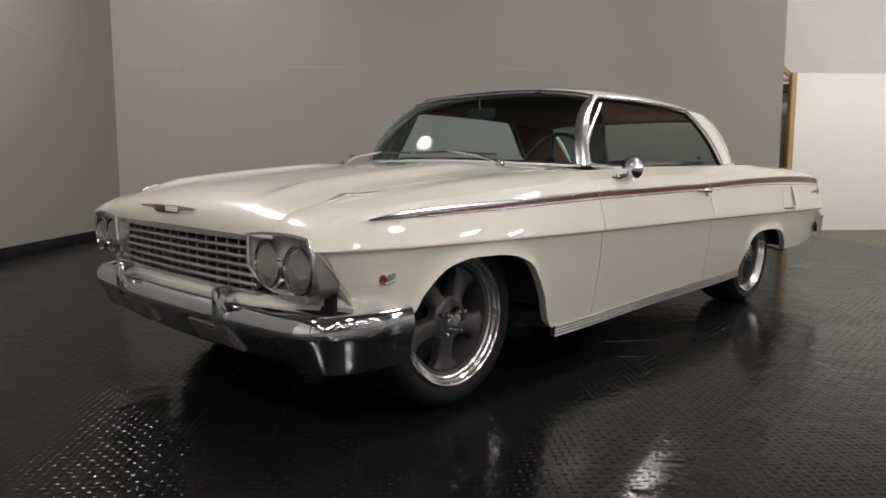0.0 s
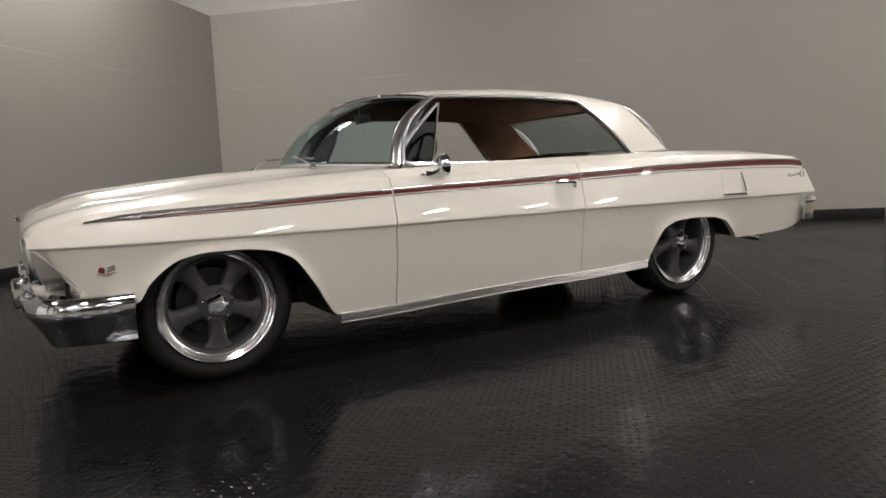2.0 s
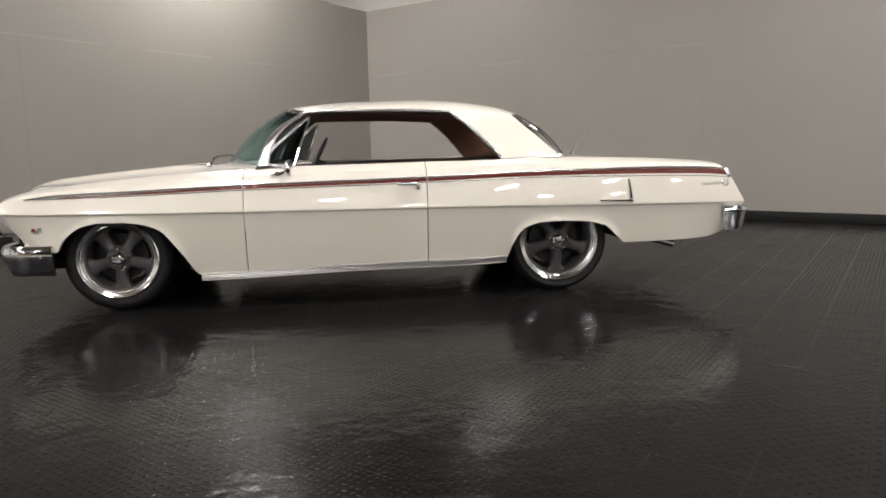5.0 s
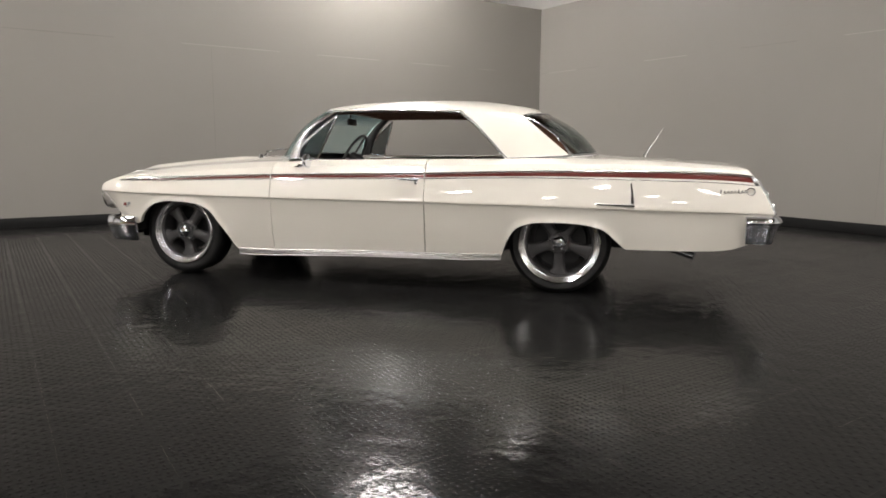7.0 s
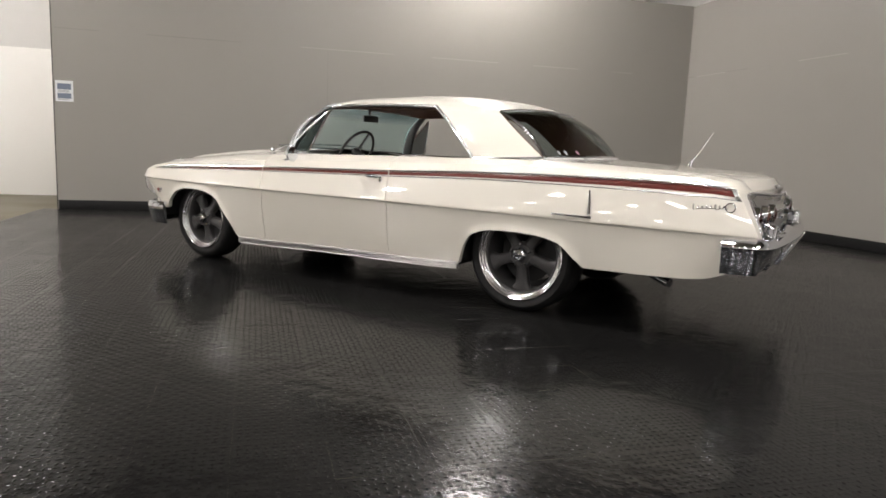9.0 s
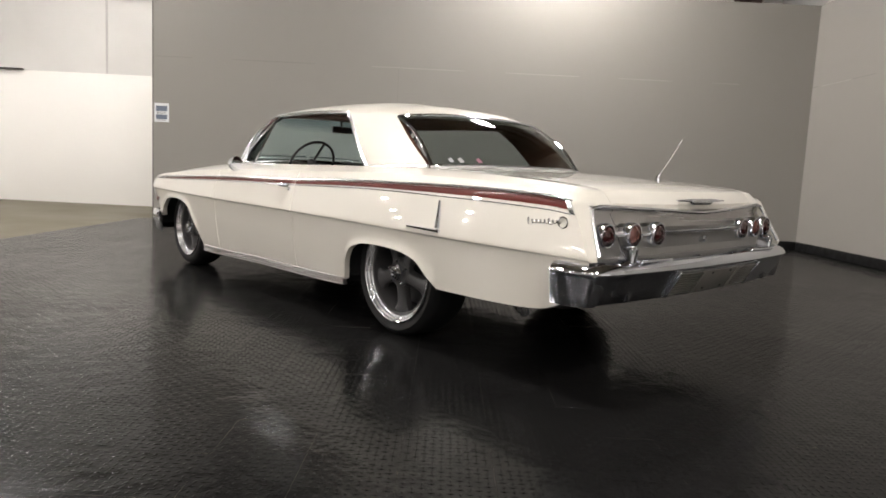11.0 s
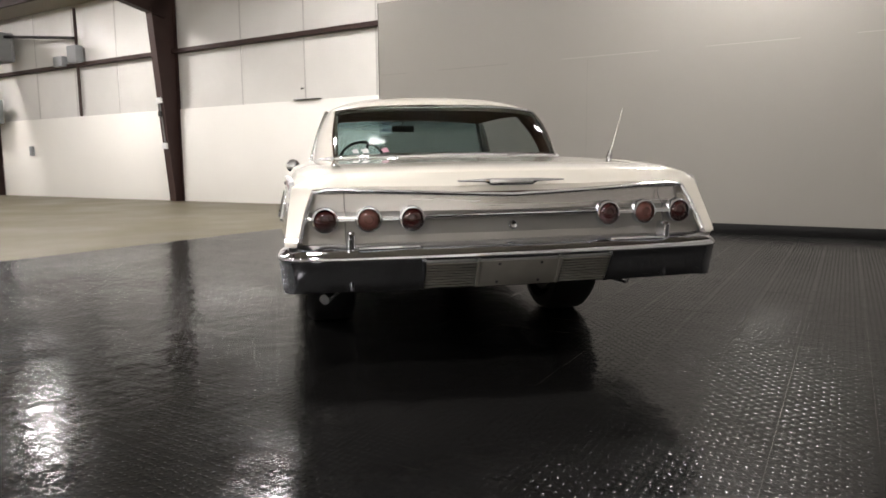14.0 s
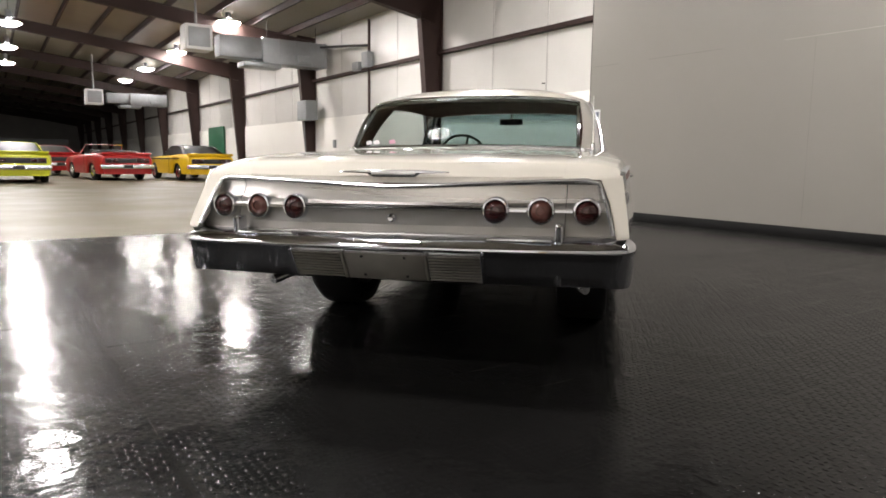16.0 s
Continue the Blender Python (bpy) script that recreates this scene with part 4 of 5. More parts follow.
emblem(-0.758, 0.762, -1, hood, RED)
emblem(4.350, 0.848, 1, trunk_lid, TRIM)
for s in (-1, 1):
    cpart("lid_gap", tube([(tail_x(0.70, z) - 0.006 + d, s * 0.703, z) for d, z in ((0.022, 0.826), (0.012, 0.806), (-0.010, 0.79), (-0.006, 0.75), (0.016, 0.734), (-0.004, 0.716), (-0.006, 0.64), (0.004, 0.60))], 0.0015, 6), DARK, trunk_lid, "narrow dark gap of the boot lid")
for s in (-1, 1):
    cpart("fender_spear", tube([(-0.53, s * 0.752, 0.786 + 0.02), (-0.46, s * 0.755, 0.822), (-0.40, s * 0.756, 0.826), (-0.18, s * 0.757, 0.842)], [0.004, 0.010, 0.006, 0.002], 8), TRIM, None, "slim chrome spear on the fender top")
    ff = cpart("flag_badge", prism([(-0.475, 0.552), (-0.43, 0.540), (-0.385, 0.552), (-0.41, 0.550), (-0.43, 0.545), (-0.45, 0.550)], s * (lower_y(-0.43, 0.56) - 0.004), s * (lower_y(-0.43, 0.56) + 0.006)), CHROME, None, "crossed flag badge")
    cpart("flag", prism([(-0.462, 0.556), (-0.436, 0.550), (-0.432, 0.568), (-0.446, 0.577), (-0.458, 0.572)], s * (lower_y(-0.43, 0.56) - 0.004), s * (lower_y(-0.43, 0.56) + 0.006)), RED, ff, "red enamel flag")
    cpart("flag", prism([(-0.392, 0.562), (-0.424, 0.552), (-0.428, 0.560), (-0.402, 0.570), (-0.424, 0.566), (-0.422, 0.574), (-0.394, 0.580)], s * (lower_y(-0.43, 0.56) - 0.004), s * (lower_y(-0.43, 0.56) + 0.006)), GREYBOX, ff, "grey enamel flag")
    # script and round badge on the quarter
    pts = []
    for i in range(120):
        t = i / 119
        tall = 0.017 if t < 0.14 else 0.013 if 0.62 < t < 0.76 else 0.0075
        x = 4.04 + 0.150 * t + 0.007 * math.cos(t * 50)
        pts.append((warp(x, 0.95, 0.75) - 0.03, s * (upper_y(x, 0.75) + 0.003), 0.744 + 0.010 * t + tall * math.sin(t * 50)))
    cpart("script_badge", tube(pts, 0.0020, 6), CHROME, None, "thin chrome script badge")
    cpart("round_badge", lathe([(0.023, 0), (0.027, s * 0.006), (0.022, s * 0.008), (0.020, s * 0.003)], (4.235, s * (upper_y(4.2, 0.752) - 0.001), 0.752), "Y", 24), CHROME, None, "round chrome ring badge")
    # door handle
    hx = 1.965
    h = cpart("door_handle", tube([(hx - 0.10, s * 0.972, 0.800), (hx - 0.05, s * 0.996, 0.802), (hx + 0.02, s * 0.996, 0.800), (hx + 0.05, s * 0.978, 0.798)], [0.008, 0.012, 0.014, 0.010], 10), PILLAR, None, "chrome door handle")
    cpart("lock_button", lathe([(0.0, s * 0.016), (0.012, s * 0.014), (0.013, 0)], (hx + 0.035, s * 0.962, 0.775), "Y", 16), CHROME, h)
    # round mirror on a stalk, driver's door only
    if s < 0:
      m = cpart("door_mirror", tube([(1.07, s * 0.915, 0.880), (1.10, s * 0.93, 0.884), (1.135, s * 0.945, 0.900)], [0.018, 0.010, 0.008], 10), CHROME, None, "round chrome door mirror on a stalk")
      cpart("mirror_head", lathe([(0.0, -0.034), (0.022, -0.032), (0.044, -0.018), (0.054, 0.0), (0.056, 0.012), (0.052, 0.014), (0.0, 0.012)], (1.15, s * 0.952, 0.922), "X", 32), CHROME, m, "", 60)
      cpart("mirror_foot", lathe([(0.0, 0.008), (0.02, 0.006), (0.034, 0.0)], (1.06, s * 0.910, 0.876), "Z", 16), CHROME, m)
    ar = cpart("wiper", tube([(0.60, s * 0.58, 0.945), (0.585, s * 0.45, 0.985), (0.60, s * 0.25, 1.005)], 0.006, 8), CHROME, None, "chrome windscreen wiper")
    cpart("blade", tube([(0.612, s * 0.55, 0.985), (0.598, s * 0.25, 1.000), (0.600, s * 0.02, 1.000)], 0.005, 6), DARK, ar)
    cpart("wiper_base", lathe([(0.0, 0.03), (0.014, 0.028), (0.018, 0.0)], (0.585, s * 0.60, 0.932), "Z", 14), CHROME, ar)

# fuel door on the driver's side
fd = cpart("fuel_door", slab([[(x, -upper_y(x, z) - 0.0015, z) for z in (0.655, 0.70, 0.75, 0.795)] for x in (3.285, 3.35, 3.42, 3.488)], 0.012), PAINT, None, "cream fuel filler door with a chrome trim")
cpart("fuel_door_trim", tube([(3.487, -upper_y(3.49, 0.797) - 0.004, 0.797), (3.497, -upper_y(3.49, 0.73) - 0.006, 0.73), (3.502, -upper_y(3.5, 0.66) - 0.008, 0.66)], [0.005, 0.010, 0.014], 8), CHROME, fd, "chrome vertical trim")
cpart("fuel_door_trim", tube([(3.272, -upper_y(3.27, 0.65) - 0.004, 0.651), (3.42, -upper_y(3.4, 0.65) - 0.005, 0.648), (3.515, -upper_y(3.5, 0.65) - 0.005, 0.645)], [0.005, 0.007, 0.008], 8), CHROME, fd, "chrome lower trim")

# ---- tail panel and lamps ----

rows = []
PROF = [(0.012, 0.822), (0.018, 0.812), (-0.004, 0.806), (-0.012, 0.792), (-0.024, 0.765), (-0.034, 0.734), (-0.012, 0.722), (0.002, 0.716), (0.002, 0.707), (-0.012, 0.700), (-0.048, 0.635), (-0.058, 0.604), (-0.03, 0.590), (0.0, 0.57)]
ys = np.linspace(-0.5, 0.5, 13)
dip = lambda y: -0.024 * max(0, 1 - abs(y) / 0.68)
for y in np.concatenate([np.linspace(-0.90, -0.5, 6)[:-1], ys, np.linspace(0.5, 0.90, 6)[1:]]):
    lim = lambda z: min(1, (0.915 - 0.36 * (z - 0.60)) / 0.90)
    rows.append([(tail_x(y, z) + d - 0.004, y * lim(z), z + dip(y) * ramp(z, 0.70, 0.80)) for d, z in PROF])
tail_panel = cpart("tail_panel", finish(grid([r[:10] for r in rows])), BRUSHED, None, "brushed aluminium tail panel with a raised central rib", 20)
cpart("lower_panel", finish(grid([r[9:] for r in rows])), SATIN, tail_panel, "satin grey lower half", 20)


def cove(s):
    P = [(tail_x(y, z) + 0.008, s * y, z) for y, z in ((0.0, 0.792), (0.20, 0.799), (0.40, 0.808), (0.68, 0.820), (0.775, 0.823), (0.828, 0.812), (0.856, 0.74), (0.885, 0.62))]
    return tube(P, 0.009, 8)


cpart("tail_panel_rib", tube([(tail_x(y, 0.712) + 0.001, y, 0.712) for y in np.linspace(-0.375, 0.375, 9)], 0.0075, 8), CHROME, tail_panel, "thin chrome rib between the lamps")
both("tail_panel_moulding", cove, PILLAR, tail_panel, "chrome surround moulding")
for s in (-1, 1):
    for i, (y, m) in enumerate(((0.784, TAIL), (0.608, PINK), (0.431, TAIL))):
        c = (tail_x(y, 0.703) - 0.026, s * y, 0.703)
        lamp = cpart("tail_lamp", lathe([(0.055, 0.0), (0.055, 0.026), (0.051, 0.036), (0.045, 0.037), (0.042, 0.024)], c, "X", 36), CHROME, tail_panel, "round tail lamp in a chrome ring", 35)
        cpart("lens", lathe([(0.043, 0.022), (0.038, 0.036), (0.023, 0.045), (0.018, 0.046), (0.016, 0.040), (0.0, 0.042)], c, "X", 32), m, lamp, "deep red lens" if m is TAIL else "pale red reversing lens", 45)
        if i:
            ya, yb = s * (y + 0.055), s * (y + 0.122)
            cpart("connector_bar", boxes((tail_x(y, 0.70) - 0.02, tail_x(y, 0.70) + 0.0, *sorted((ya, yb)), 0.699, 0.709)), CHROME, tail_panel)
cpart("trunk_lock", lathe([(0.0, 0.010), (0.012, 0.012), (0.018, 0.006), (0.019, -0.02)], (tail_x(0, 0.665) - 0.016, 0.0, 0.665), "X", 20), CHROME, tail_panel, "round chrome lock")
ant = cpart("antenna", tube([(3.65, 0.775, 0.935), (3.655, 0.775, 0.960), (3.67, 0.775, 0.985)], [0.019, 0.013, 0.007], 12), CHROME, None, "thin chrome aerial raked backwards")
cpart("mast", tube([(3.665, 0.775, 0.975), (3.72, 0.775, 1.06), (3.80, 0.775, 1.195)], [0.0036, 0.003, 0.0022], 6), TRIM, ant)

# ---- cabin ----
cpart("cabin_floor", boxes((0.75, 2.55, -0.78, 0.78, 0.30, 0.33)), MAROON, None, "maroon carpet")
cpart("dashboard", sweep([(0.98, y, 1, 0) for y in np.linspace(-0.76, 0.76, 9)], [(-0.16, 0.905), (-0.05, 0.905), (0.03, 0.895), (0.05, 0.87), (0.02, 0.78), (-0.04, 0.66), (-0.16, 0.66)]), BROWN, None, "brown padded dashboard", 50)
both("door_card", lambda s: boxes((0.95, 2.9, *sorted((s * 0.74, s * 0.80)), 0.66, 0.86), (0.95, 2.5, *sorted((s * 0.745, s * 0.795)), 0.32, 0.67)), BROWN, None, "brown vinyl door panel")


def bench(x, z, back_h, rake, half=0.68):
    prof = [(x, z - 0.24), (x - 0.02, z - 0.05), (x + 0.03, z), (x + 0.42, z - 0.05), (x + 0.50, z + 0.05), (x + 0.50 + rake, z + back_h - 0.03), (x + 0.54 + rake, z + back_h), (x + 0.60 + rake, z + back_h - 0.03), (x + 0.62, z - 0.1), (x + 0.60, z - 0.24)]
    return prism(prof, -half, half, 0.02)


cpart("front_seat", bench(1.38, 0.56, 0.34, 0.12), BROWN, None, "brown vinyl front bench seat", 60)
cpart("rear_seat", bench(2.28, 0.55, 0.36, 0.14, 0.53), BROWN, None, "brown vinyl rear seat", 60)
cpart("parcel_shelf", boxes((2.85, 3.22, -0.64, 0.64, 0.915, 0.935)), MAROON, None, "maroon shelf under the rear window")
sw = cpart("steering_wheel", bmesh.new(), DARK, None, "thin dark steering wheel")
bm = bmesh.new()
W = Matrix.Translation((1.30, -0.38, 0.945)) @ Matrix.Rotation(radians(-62), 4, "Y")
ringp = [W @ Vector((0.19 * math.cos(a), 0.19 * math.sin(a), 0)) for a in np.linspace(0, 2 * math.pi, 33)]
tube(ringp, 0.011, 8, bm)
for a in (0.3, math.pi - 0.3):
    tube([W @ Vector((0.0, 0, 0)), W @ Vector((0.19 * math.cos(a), 0.19 * math.sin(a), 0))], 0.010, 8, bm)
tube([W @ Vector((0, 0, 0.02)), W @ Vector((0, 0, -0.30))], [0.035, 0.025], 12, bm)
leaned(bm)
smooth(bm, 60)
bm.to_mesh(sw.data)
bm.free()
cpart("rear_view_mirror", box(bmesh.new(), 1.135, 1.15, -0.10, 0.10, 1.205, 1.26, bevel=0.006), DARK, None, "black rear view mirror")
cpart("mirror_stem", tube([(1.12, 0, 1.34), (1.13, 0, 1.25)], 0.008, 8), CHROME)
for y, z, w, m in ((-0.54, 1.012, 0.050, STICKER), (-0.465, 1.016, 0.055, STICKER), (-0.385, 1.02, 0.055, PINKP)):
    r = rear_row(0.93)
    i = int((y / 0.675 + 1) * 12)
    p, q = r[i], rear_row(0.80)[i]
    d = (p - q).normalized()
    n = Vector((0.55, 0, 0.83))
    st = bmesh.new()
    for k in range(9):
        a = 2 * math.pi * k / 9
        rr = w * (0.34 + 0.16 * (k % 2))
        st.verts.new(p + n * 0.008 + Vector((0, 1, 0)) * rr * math.cos(a) + d * rr * math.sin(a) * 0.8)
    st.verts.ensure_lookup_table()
    st.faces.new(st.verts[:])
    cpart("sticker", st, m, rear_window, "small window sticker")
for o in (windscreen, rear_window):
    o.visible_shadow = False
for o in scene.objects:
    if o.name.startswith("vent_window"):
        o.visible_shadow = False


# ---- warehouse steel ----
def frame_part(y):
    """One portal frame: tapered columns and rafters, flanged."""
    f = thing("steel_frame", ROOM @ Matrix.Translation((0, y, 0)), "dark red-brown tapered steel portal frame", "steel frame", "frames of the warehouse")
    for side in (0, 1):
        X = (lambda v: -2.72 + v) if side == 0 else (lambda v: 34.0 - v)
        b = bmesh.new()
        top = 5.35
        for inner in (0, 1):
            pts = [(X(0.0), -0.02), (X(0.0), top + 0.3), (X(0.02), top + 0.3), (X(0.02), -0.02)] if not inner else [(X(0.28), -0.02), (X(0.72), top - 0.35), (X(0.75), top - 0.35), (X(0.31), -0.02)]
            vs = [[b.verts.new((x, yy, z)) for x, z in pts] for yy in (-0.12, 0.12)]
            b.faces.new(vs[0]), b.faces.new(vs[1])
            for i in range(4):
                b.faces.new((vs[0][i], vs[0][(i + 1) % 4], vs[1][(i + 1) % 4], vs[1][i]))
        vs = [[b.verts.new((x, yy, z)) for x, z in ((X(0.0), -0.02), (X(0.29), -0.02), (X(0.73), top - 0.35), (X(0.73), top + 0.35), (X(0.0), top + 0.3))] for yy in (-0.008, 0.008)]
        b.faces.new(vs[0]), b.faces.new(vs[1])
        p = part("column", finish(b), STEEL, f)
        b = bmesh.new()
        xa, xm = X(0.0), 15.65
        za, zm = roof_z(-2.7) - 0.02, roof_z(15.65) - 0.02
        for z0, z1, hw in ((-0.25, -0.23, 0.11), (None, None, 0.11)):
            if z0 is not None:
                pts = [(xa, za - 0.25), (xm, zm - 0.25), (xm, zm - 0.23), (xa, za - 0.23)]
            else:
                pts = [(X(0.3), za - 0.95), (X(5.0), za - 0.10), (xm, zm - 0.72), (xm, zm - 0.70), (X(5.0), za - 0.08), (X(0.3), za - 0.93)]
            vs = [[b.verts.new((x, yy, z)) for x, z in pts] for yy in (-hw, hw)]
            b.faces.new(vs[0]), b.faces.new(vs[1])
            n = len(pts)
            for i in range(n):
                b.faces.new((vs[0][i], vs[0][(i + 1) % n], vs[1][(i + 1) % n], vs[1][i]))
        web = [(xa, za - 0.24), (X(0.3), za - 0.94), (X(5.0), za - 0.09), (xm, zm - 0.71), (xm, zm - 0.24)]
        vs = [[b.verts.new((x, yy, z)) for x, z in web] for yy in (-0.008, 0.008)]
        b.faces.new(vs[0]), b.faces.new(vs[1])
        part("rafter", finish(b), STEEL, f)
    return f


for y in FRAMES:
    frame_part(y)
# purlins and girts
for i in range(13):
    x = -1.6 + 1.45 * i
    z = roof_z(x)
    p = set_in_room("purlin", boxes((x - 0.04, x + 0.04, -112, 0.7, z - 0.235, z - 0.215), (x - 0.006, x + 0.006, -112, 0.7, z - 0.225, z - 0.005), (x - 0.04, x + 0.04, -112, 0.7, z - 0.02, z - 0.003)), STEEL, "dark steel purlin under the roof", "purlin", "")
    p["group"] = "purlins under the roof"
for z in (3.97,):
    set_in_room("girt", boxes((-2.79, -2.60, -112, 0.7, z - 0.05, z + 0.05)), STEEL, "dark steel girt along the side wall", "girt", "")
set_in_room("girt", boxes((-2.6, 34, 0.55, 0.74, 2.2, 2.32)), STEEL, "dark steel girt along the end wall", "girt", "")
for i in range(12):
    a, b = FRAMES[i] - 0.16, FRAMES[i + 1] + 0.16
    t = set_in_room("wall_liner", boxes((-2.70, -2.66, b, a, -0.016, 2.45), bevel=0.004), WHITE, "white painted liner board along the side wall", "wall panel")
    t["group"] = "liner boards"
    for k in range(1, 4):
        y = a + (b - a) * (0.04 + 0.235 * k)
        set_in_room("trim_insulation_seam", boxes((-2.782, -2.772, y - 0.02, y + 0.02, 2.45, 5.7)), FOLD, "stapled seam of the insulation blanket", "trim")
# end wall beside the grey wall
set_in_room("wall_liner_end", boxes((10.27, 33.5, 0.16, 0.20, -0.016, 2.44), bevel=0.004), WHITE, "white painted liner board on the end wall", "wall panel")
set_in_room("wood_stud", boxes((10.19, 10.27, 0.12, 0.21, -0.016, 2.44), bevel=0.003), WOOD, "bare pine stud at the end of the liner board", "stud", "")
bm = bmesh.new()
tube([(10.21, 0.20, 2.40), (9.6, 0.30, 2.98)], 0.045, 4, bm)
tube([(10.20, 0.22, 2.34), (9.5, 0.30, 2.34)], 0.035, 4, bm)
set_in_room("wood_brace", bm, WOOD, "bare pine brace behind the grey wall", "brace", "", 10)
set_in_room("white_post", boxes((10.0, 10.10, 0.45, 0.55, -0.016, 2.2)), WHITE, "white post behind the gap", "post", "")

# seams and tape lines on the grey walls
random.seed(4)
bm = bmesh.new()
for a, b in ((-9.85, -9.3), (-8.7, -7.45)):
    box(bm, 0.0, 0.0025, a, b, 2.436, 2.447)
for y in (-6.2,):
    box(bm, 0.0, 0.0012, y - 0.004, y + 0.004, 0.2, 2.43)
set_in_room("trim_joint", bm, SEAM, "cracked horizontal joint in the plasterboard", "trim")
bm = bmesh.new()
for a, b in ((-6.6, -5.2), (-4.6, -3.5), (-2.9, -2.1), (-1.5, -1.1)):
    box(bm, 0.0, 0.0015, a, b, 2.436, 2.444)
set_in_room("trim_joint", bm, CAULK, "pale filled joint in the plasterboard", "trim")
bm = bmesh.new()
for a, b in ((0.02, 0.16), (1.0, 1.5), (4.2, 5.0)):
    box(bm, a, b, -0.0025, 0.0, 2.436, 2.445)
for x in (6.15,):
    box(bm, x - 0.004, x + 0.004, -0.0012, 0.0, 0.2, 2.0)
set_in_room("trim_joint", bm, SEAM, "taped joint in the plasterboard", "trim")
bm = bmesh.new()
for a, b in ((0.24, 0.96), (2.5, 3.3), (5.6, 6.1)):
    box(bm, a, b, -0.0015, 0.0, 2.434, 2.443)
set_in_room("trim_joint", bm, CAULK, "pale filled joint in the plasterboard", "trim")
# notice on the wall
no = thing("paper_notice", ROOM @ Matrix.Translation((0.003, -9.75, 1.61)), "white printed paper notice taped to the grey wall", "notice")
part("sheet", boxes((0, 0.003, -0.11, 0.11, -0.14, 0.14)), PAPER, no)
for z0, z1 in ((0.02, 0.10), (-0.10, -0.03)):
    part("picture", boxes((0.003, 0.0045, -0.085, 0.085, z0, z1)), INK, no, "printed grey picture")
for z in (0.005, -0.012, -0.115):
    part("text_bar", boxes((0.003, 0.0045, -0.08, 0.06, z - 0.004, z + 0.004)), GREYBOX, no)


# ---- high-bay lamps ----
def lamp_fixture(x, y, z, glow):
    deep = 1.0 if glow is LAMP else 0.35
    f = thing("high_bay_lamp", ROOM @ Matrix.Translation((x, y, z)), "white high-bay light fixture hanging from the roof", "lamp", "high-bay lamps")
    part("ballast_housing", lathe([(0.0, 0.50), (0.09, 0.49), (0.11, 0.45), (0.11, 0.22), (0.10, 0.18)], (0, 0, 0), "Z", 20), GREYBOX, f, "grey ballast housing")
    part("reflector", lathe([(0.11, 0.15), (0.25, 0.12), (0.37, 0.075), (0.43, 0.03), (0.435, 0.01), (0.425, 0.01)], (0, 0, 0), "Z", 24), GREYBOX, f, "grey metal reflector", 60)
    part("lamp_opening", lathe([(0.0, -0.125 * deep), (0.20, -0.105 * deep), (0.33, -0.060 * deep), (0.415, 0.005), (0.415, 0.02), (0.0, 0.02)], (0, 0, 0), "Z", 18), glow, f, "bright lamp opening")
    part("hanger", tube([(0, 0, 0.49), (0, 0, max(0.8, roof_z(x) - z - 0.05))], 0.008, 6), DARK, f)
    return f


for x, y in ((0.7, -3.8), (0.8, -11.8), (0.7, -19.8), (0.72, -27.7), (0.67, -36.5), (0.69, -44.2), (0.67, -51.5),
             # (12.5, -3.2) is an unseen lamp, added to light the car's tail
             (7.5, -6.0), (12.5, -3.2), (7.6, -12.0), (7.7, -18.2), (7.6, -25.8), (7.5, -32.8), (7.46, -39.7), (7.41, -46.3),
             # Unseen grid that makes the streaks on the paint; its spacing is invented
             *((14.5 + 5.6 * i, -5.5 - 2.0 * (i % 2) - 3.9 * j) for i in range(4) for j in range(10)),
             # Out-of-view lamps added only to brighten the far part of the hall
             (14.5, -52.0), (14.5, -66.0), (14.5, -80.0), (14.5, -95.0), (20.1, -60.0), (20.1, -74.0), (20.1, -88.0)):
    lamp_fixture(x, y, 5.2 if x < 1 and y > -4 else 5.82, DIMLAMP if (x > 14 and y < -9) or x == 14.5 else LAMP)

# ---- ducts, heaters and boxes along the side wall ----
def duct_run(x, y, z, length, half, size):
    """A run of flanged duct from the heater to the side wall."""
    d = thing("air_duct", ROOM @ Matrix.Translation((x, y, z)), "galvanised sheet metal air duct hung under the roof", "duct", "ducts under the roof")
    part("duct_body", boxes((0, length * 0.62, -half, half, -size, size), bevel=0.01), GALV, d)
    part("duct_body", boxes((length * 0.62, length, -half * 0.8, half * 0.8, -size * 0.72, size * 0.95), bevel=0.01), GALV, d)
    for k in range(5):
        u = length * (0.02 + 0.15 * k)
        part("flange", boxes((u - 0.02, u + 0.02, -half - 0.02, half + 0.02, -size - 0.02, size + 0.02), bevel=0.004), GALV, d)
    part("outlet", boxes((length * 0.45, length * 0.80, -half * 0.9, half * 0.9, -size - 0.16, -size + 0.02), bevel=0.02), GALV, d, "flat outlet under the duct")
    part("outlet", boxes((length * 0.18, length * 0.30, half, half + 0.14, -size * 0.8, -size * 0.2), bevel=0.02), GALV, d, "short outlet on the duct's side")
    for u in (0.3, length * 0.55, length * 0.95):
        part("hanger_rod", tube([(u, 0, size), (u, 0, roof_z(x + u) - z - 0.02)], 0.012, 6), DARK, d)
    return d


def heater(x, y, z):
    h = thing("unit_heater", ROOM @ Matrix.Translation((x, y, z)), "white suspended unit heater", "heater", "heaters under the roof")
    part("casing", boxes((-0.45, 0.45, -0.4, 0.4, -0.42, 0.42), bevel=0.02), HOUSING, h)
    part("louvre_panel", boxes((-0.36, 0.36, 0.40, 0.42, -0.32, 0.32), bevel=0.006), GALV, h)
    part("flue", tube([(0, 0, 0.42), (0, 0, roof_z(x) - z - 0.02)], 0.045, 10), GREYBOX, h)
    return h


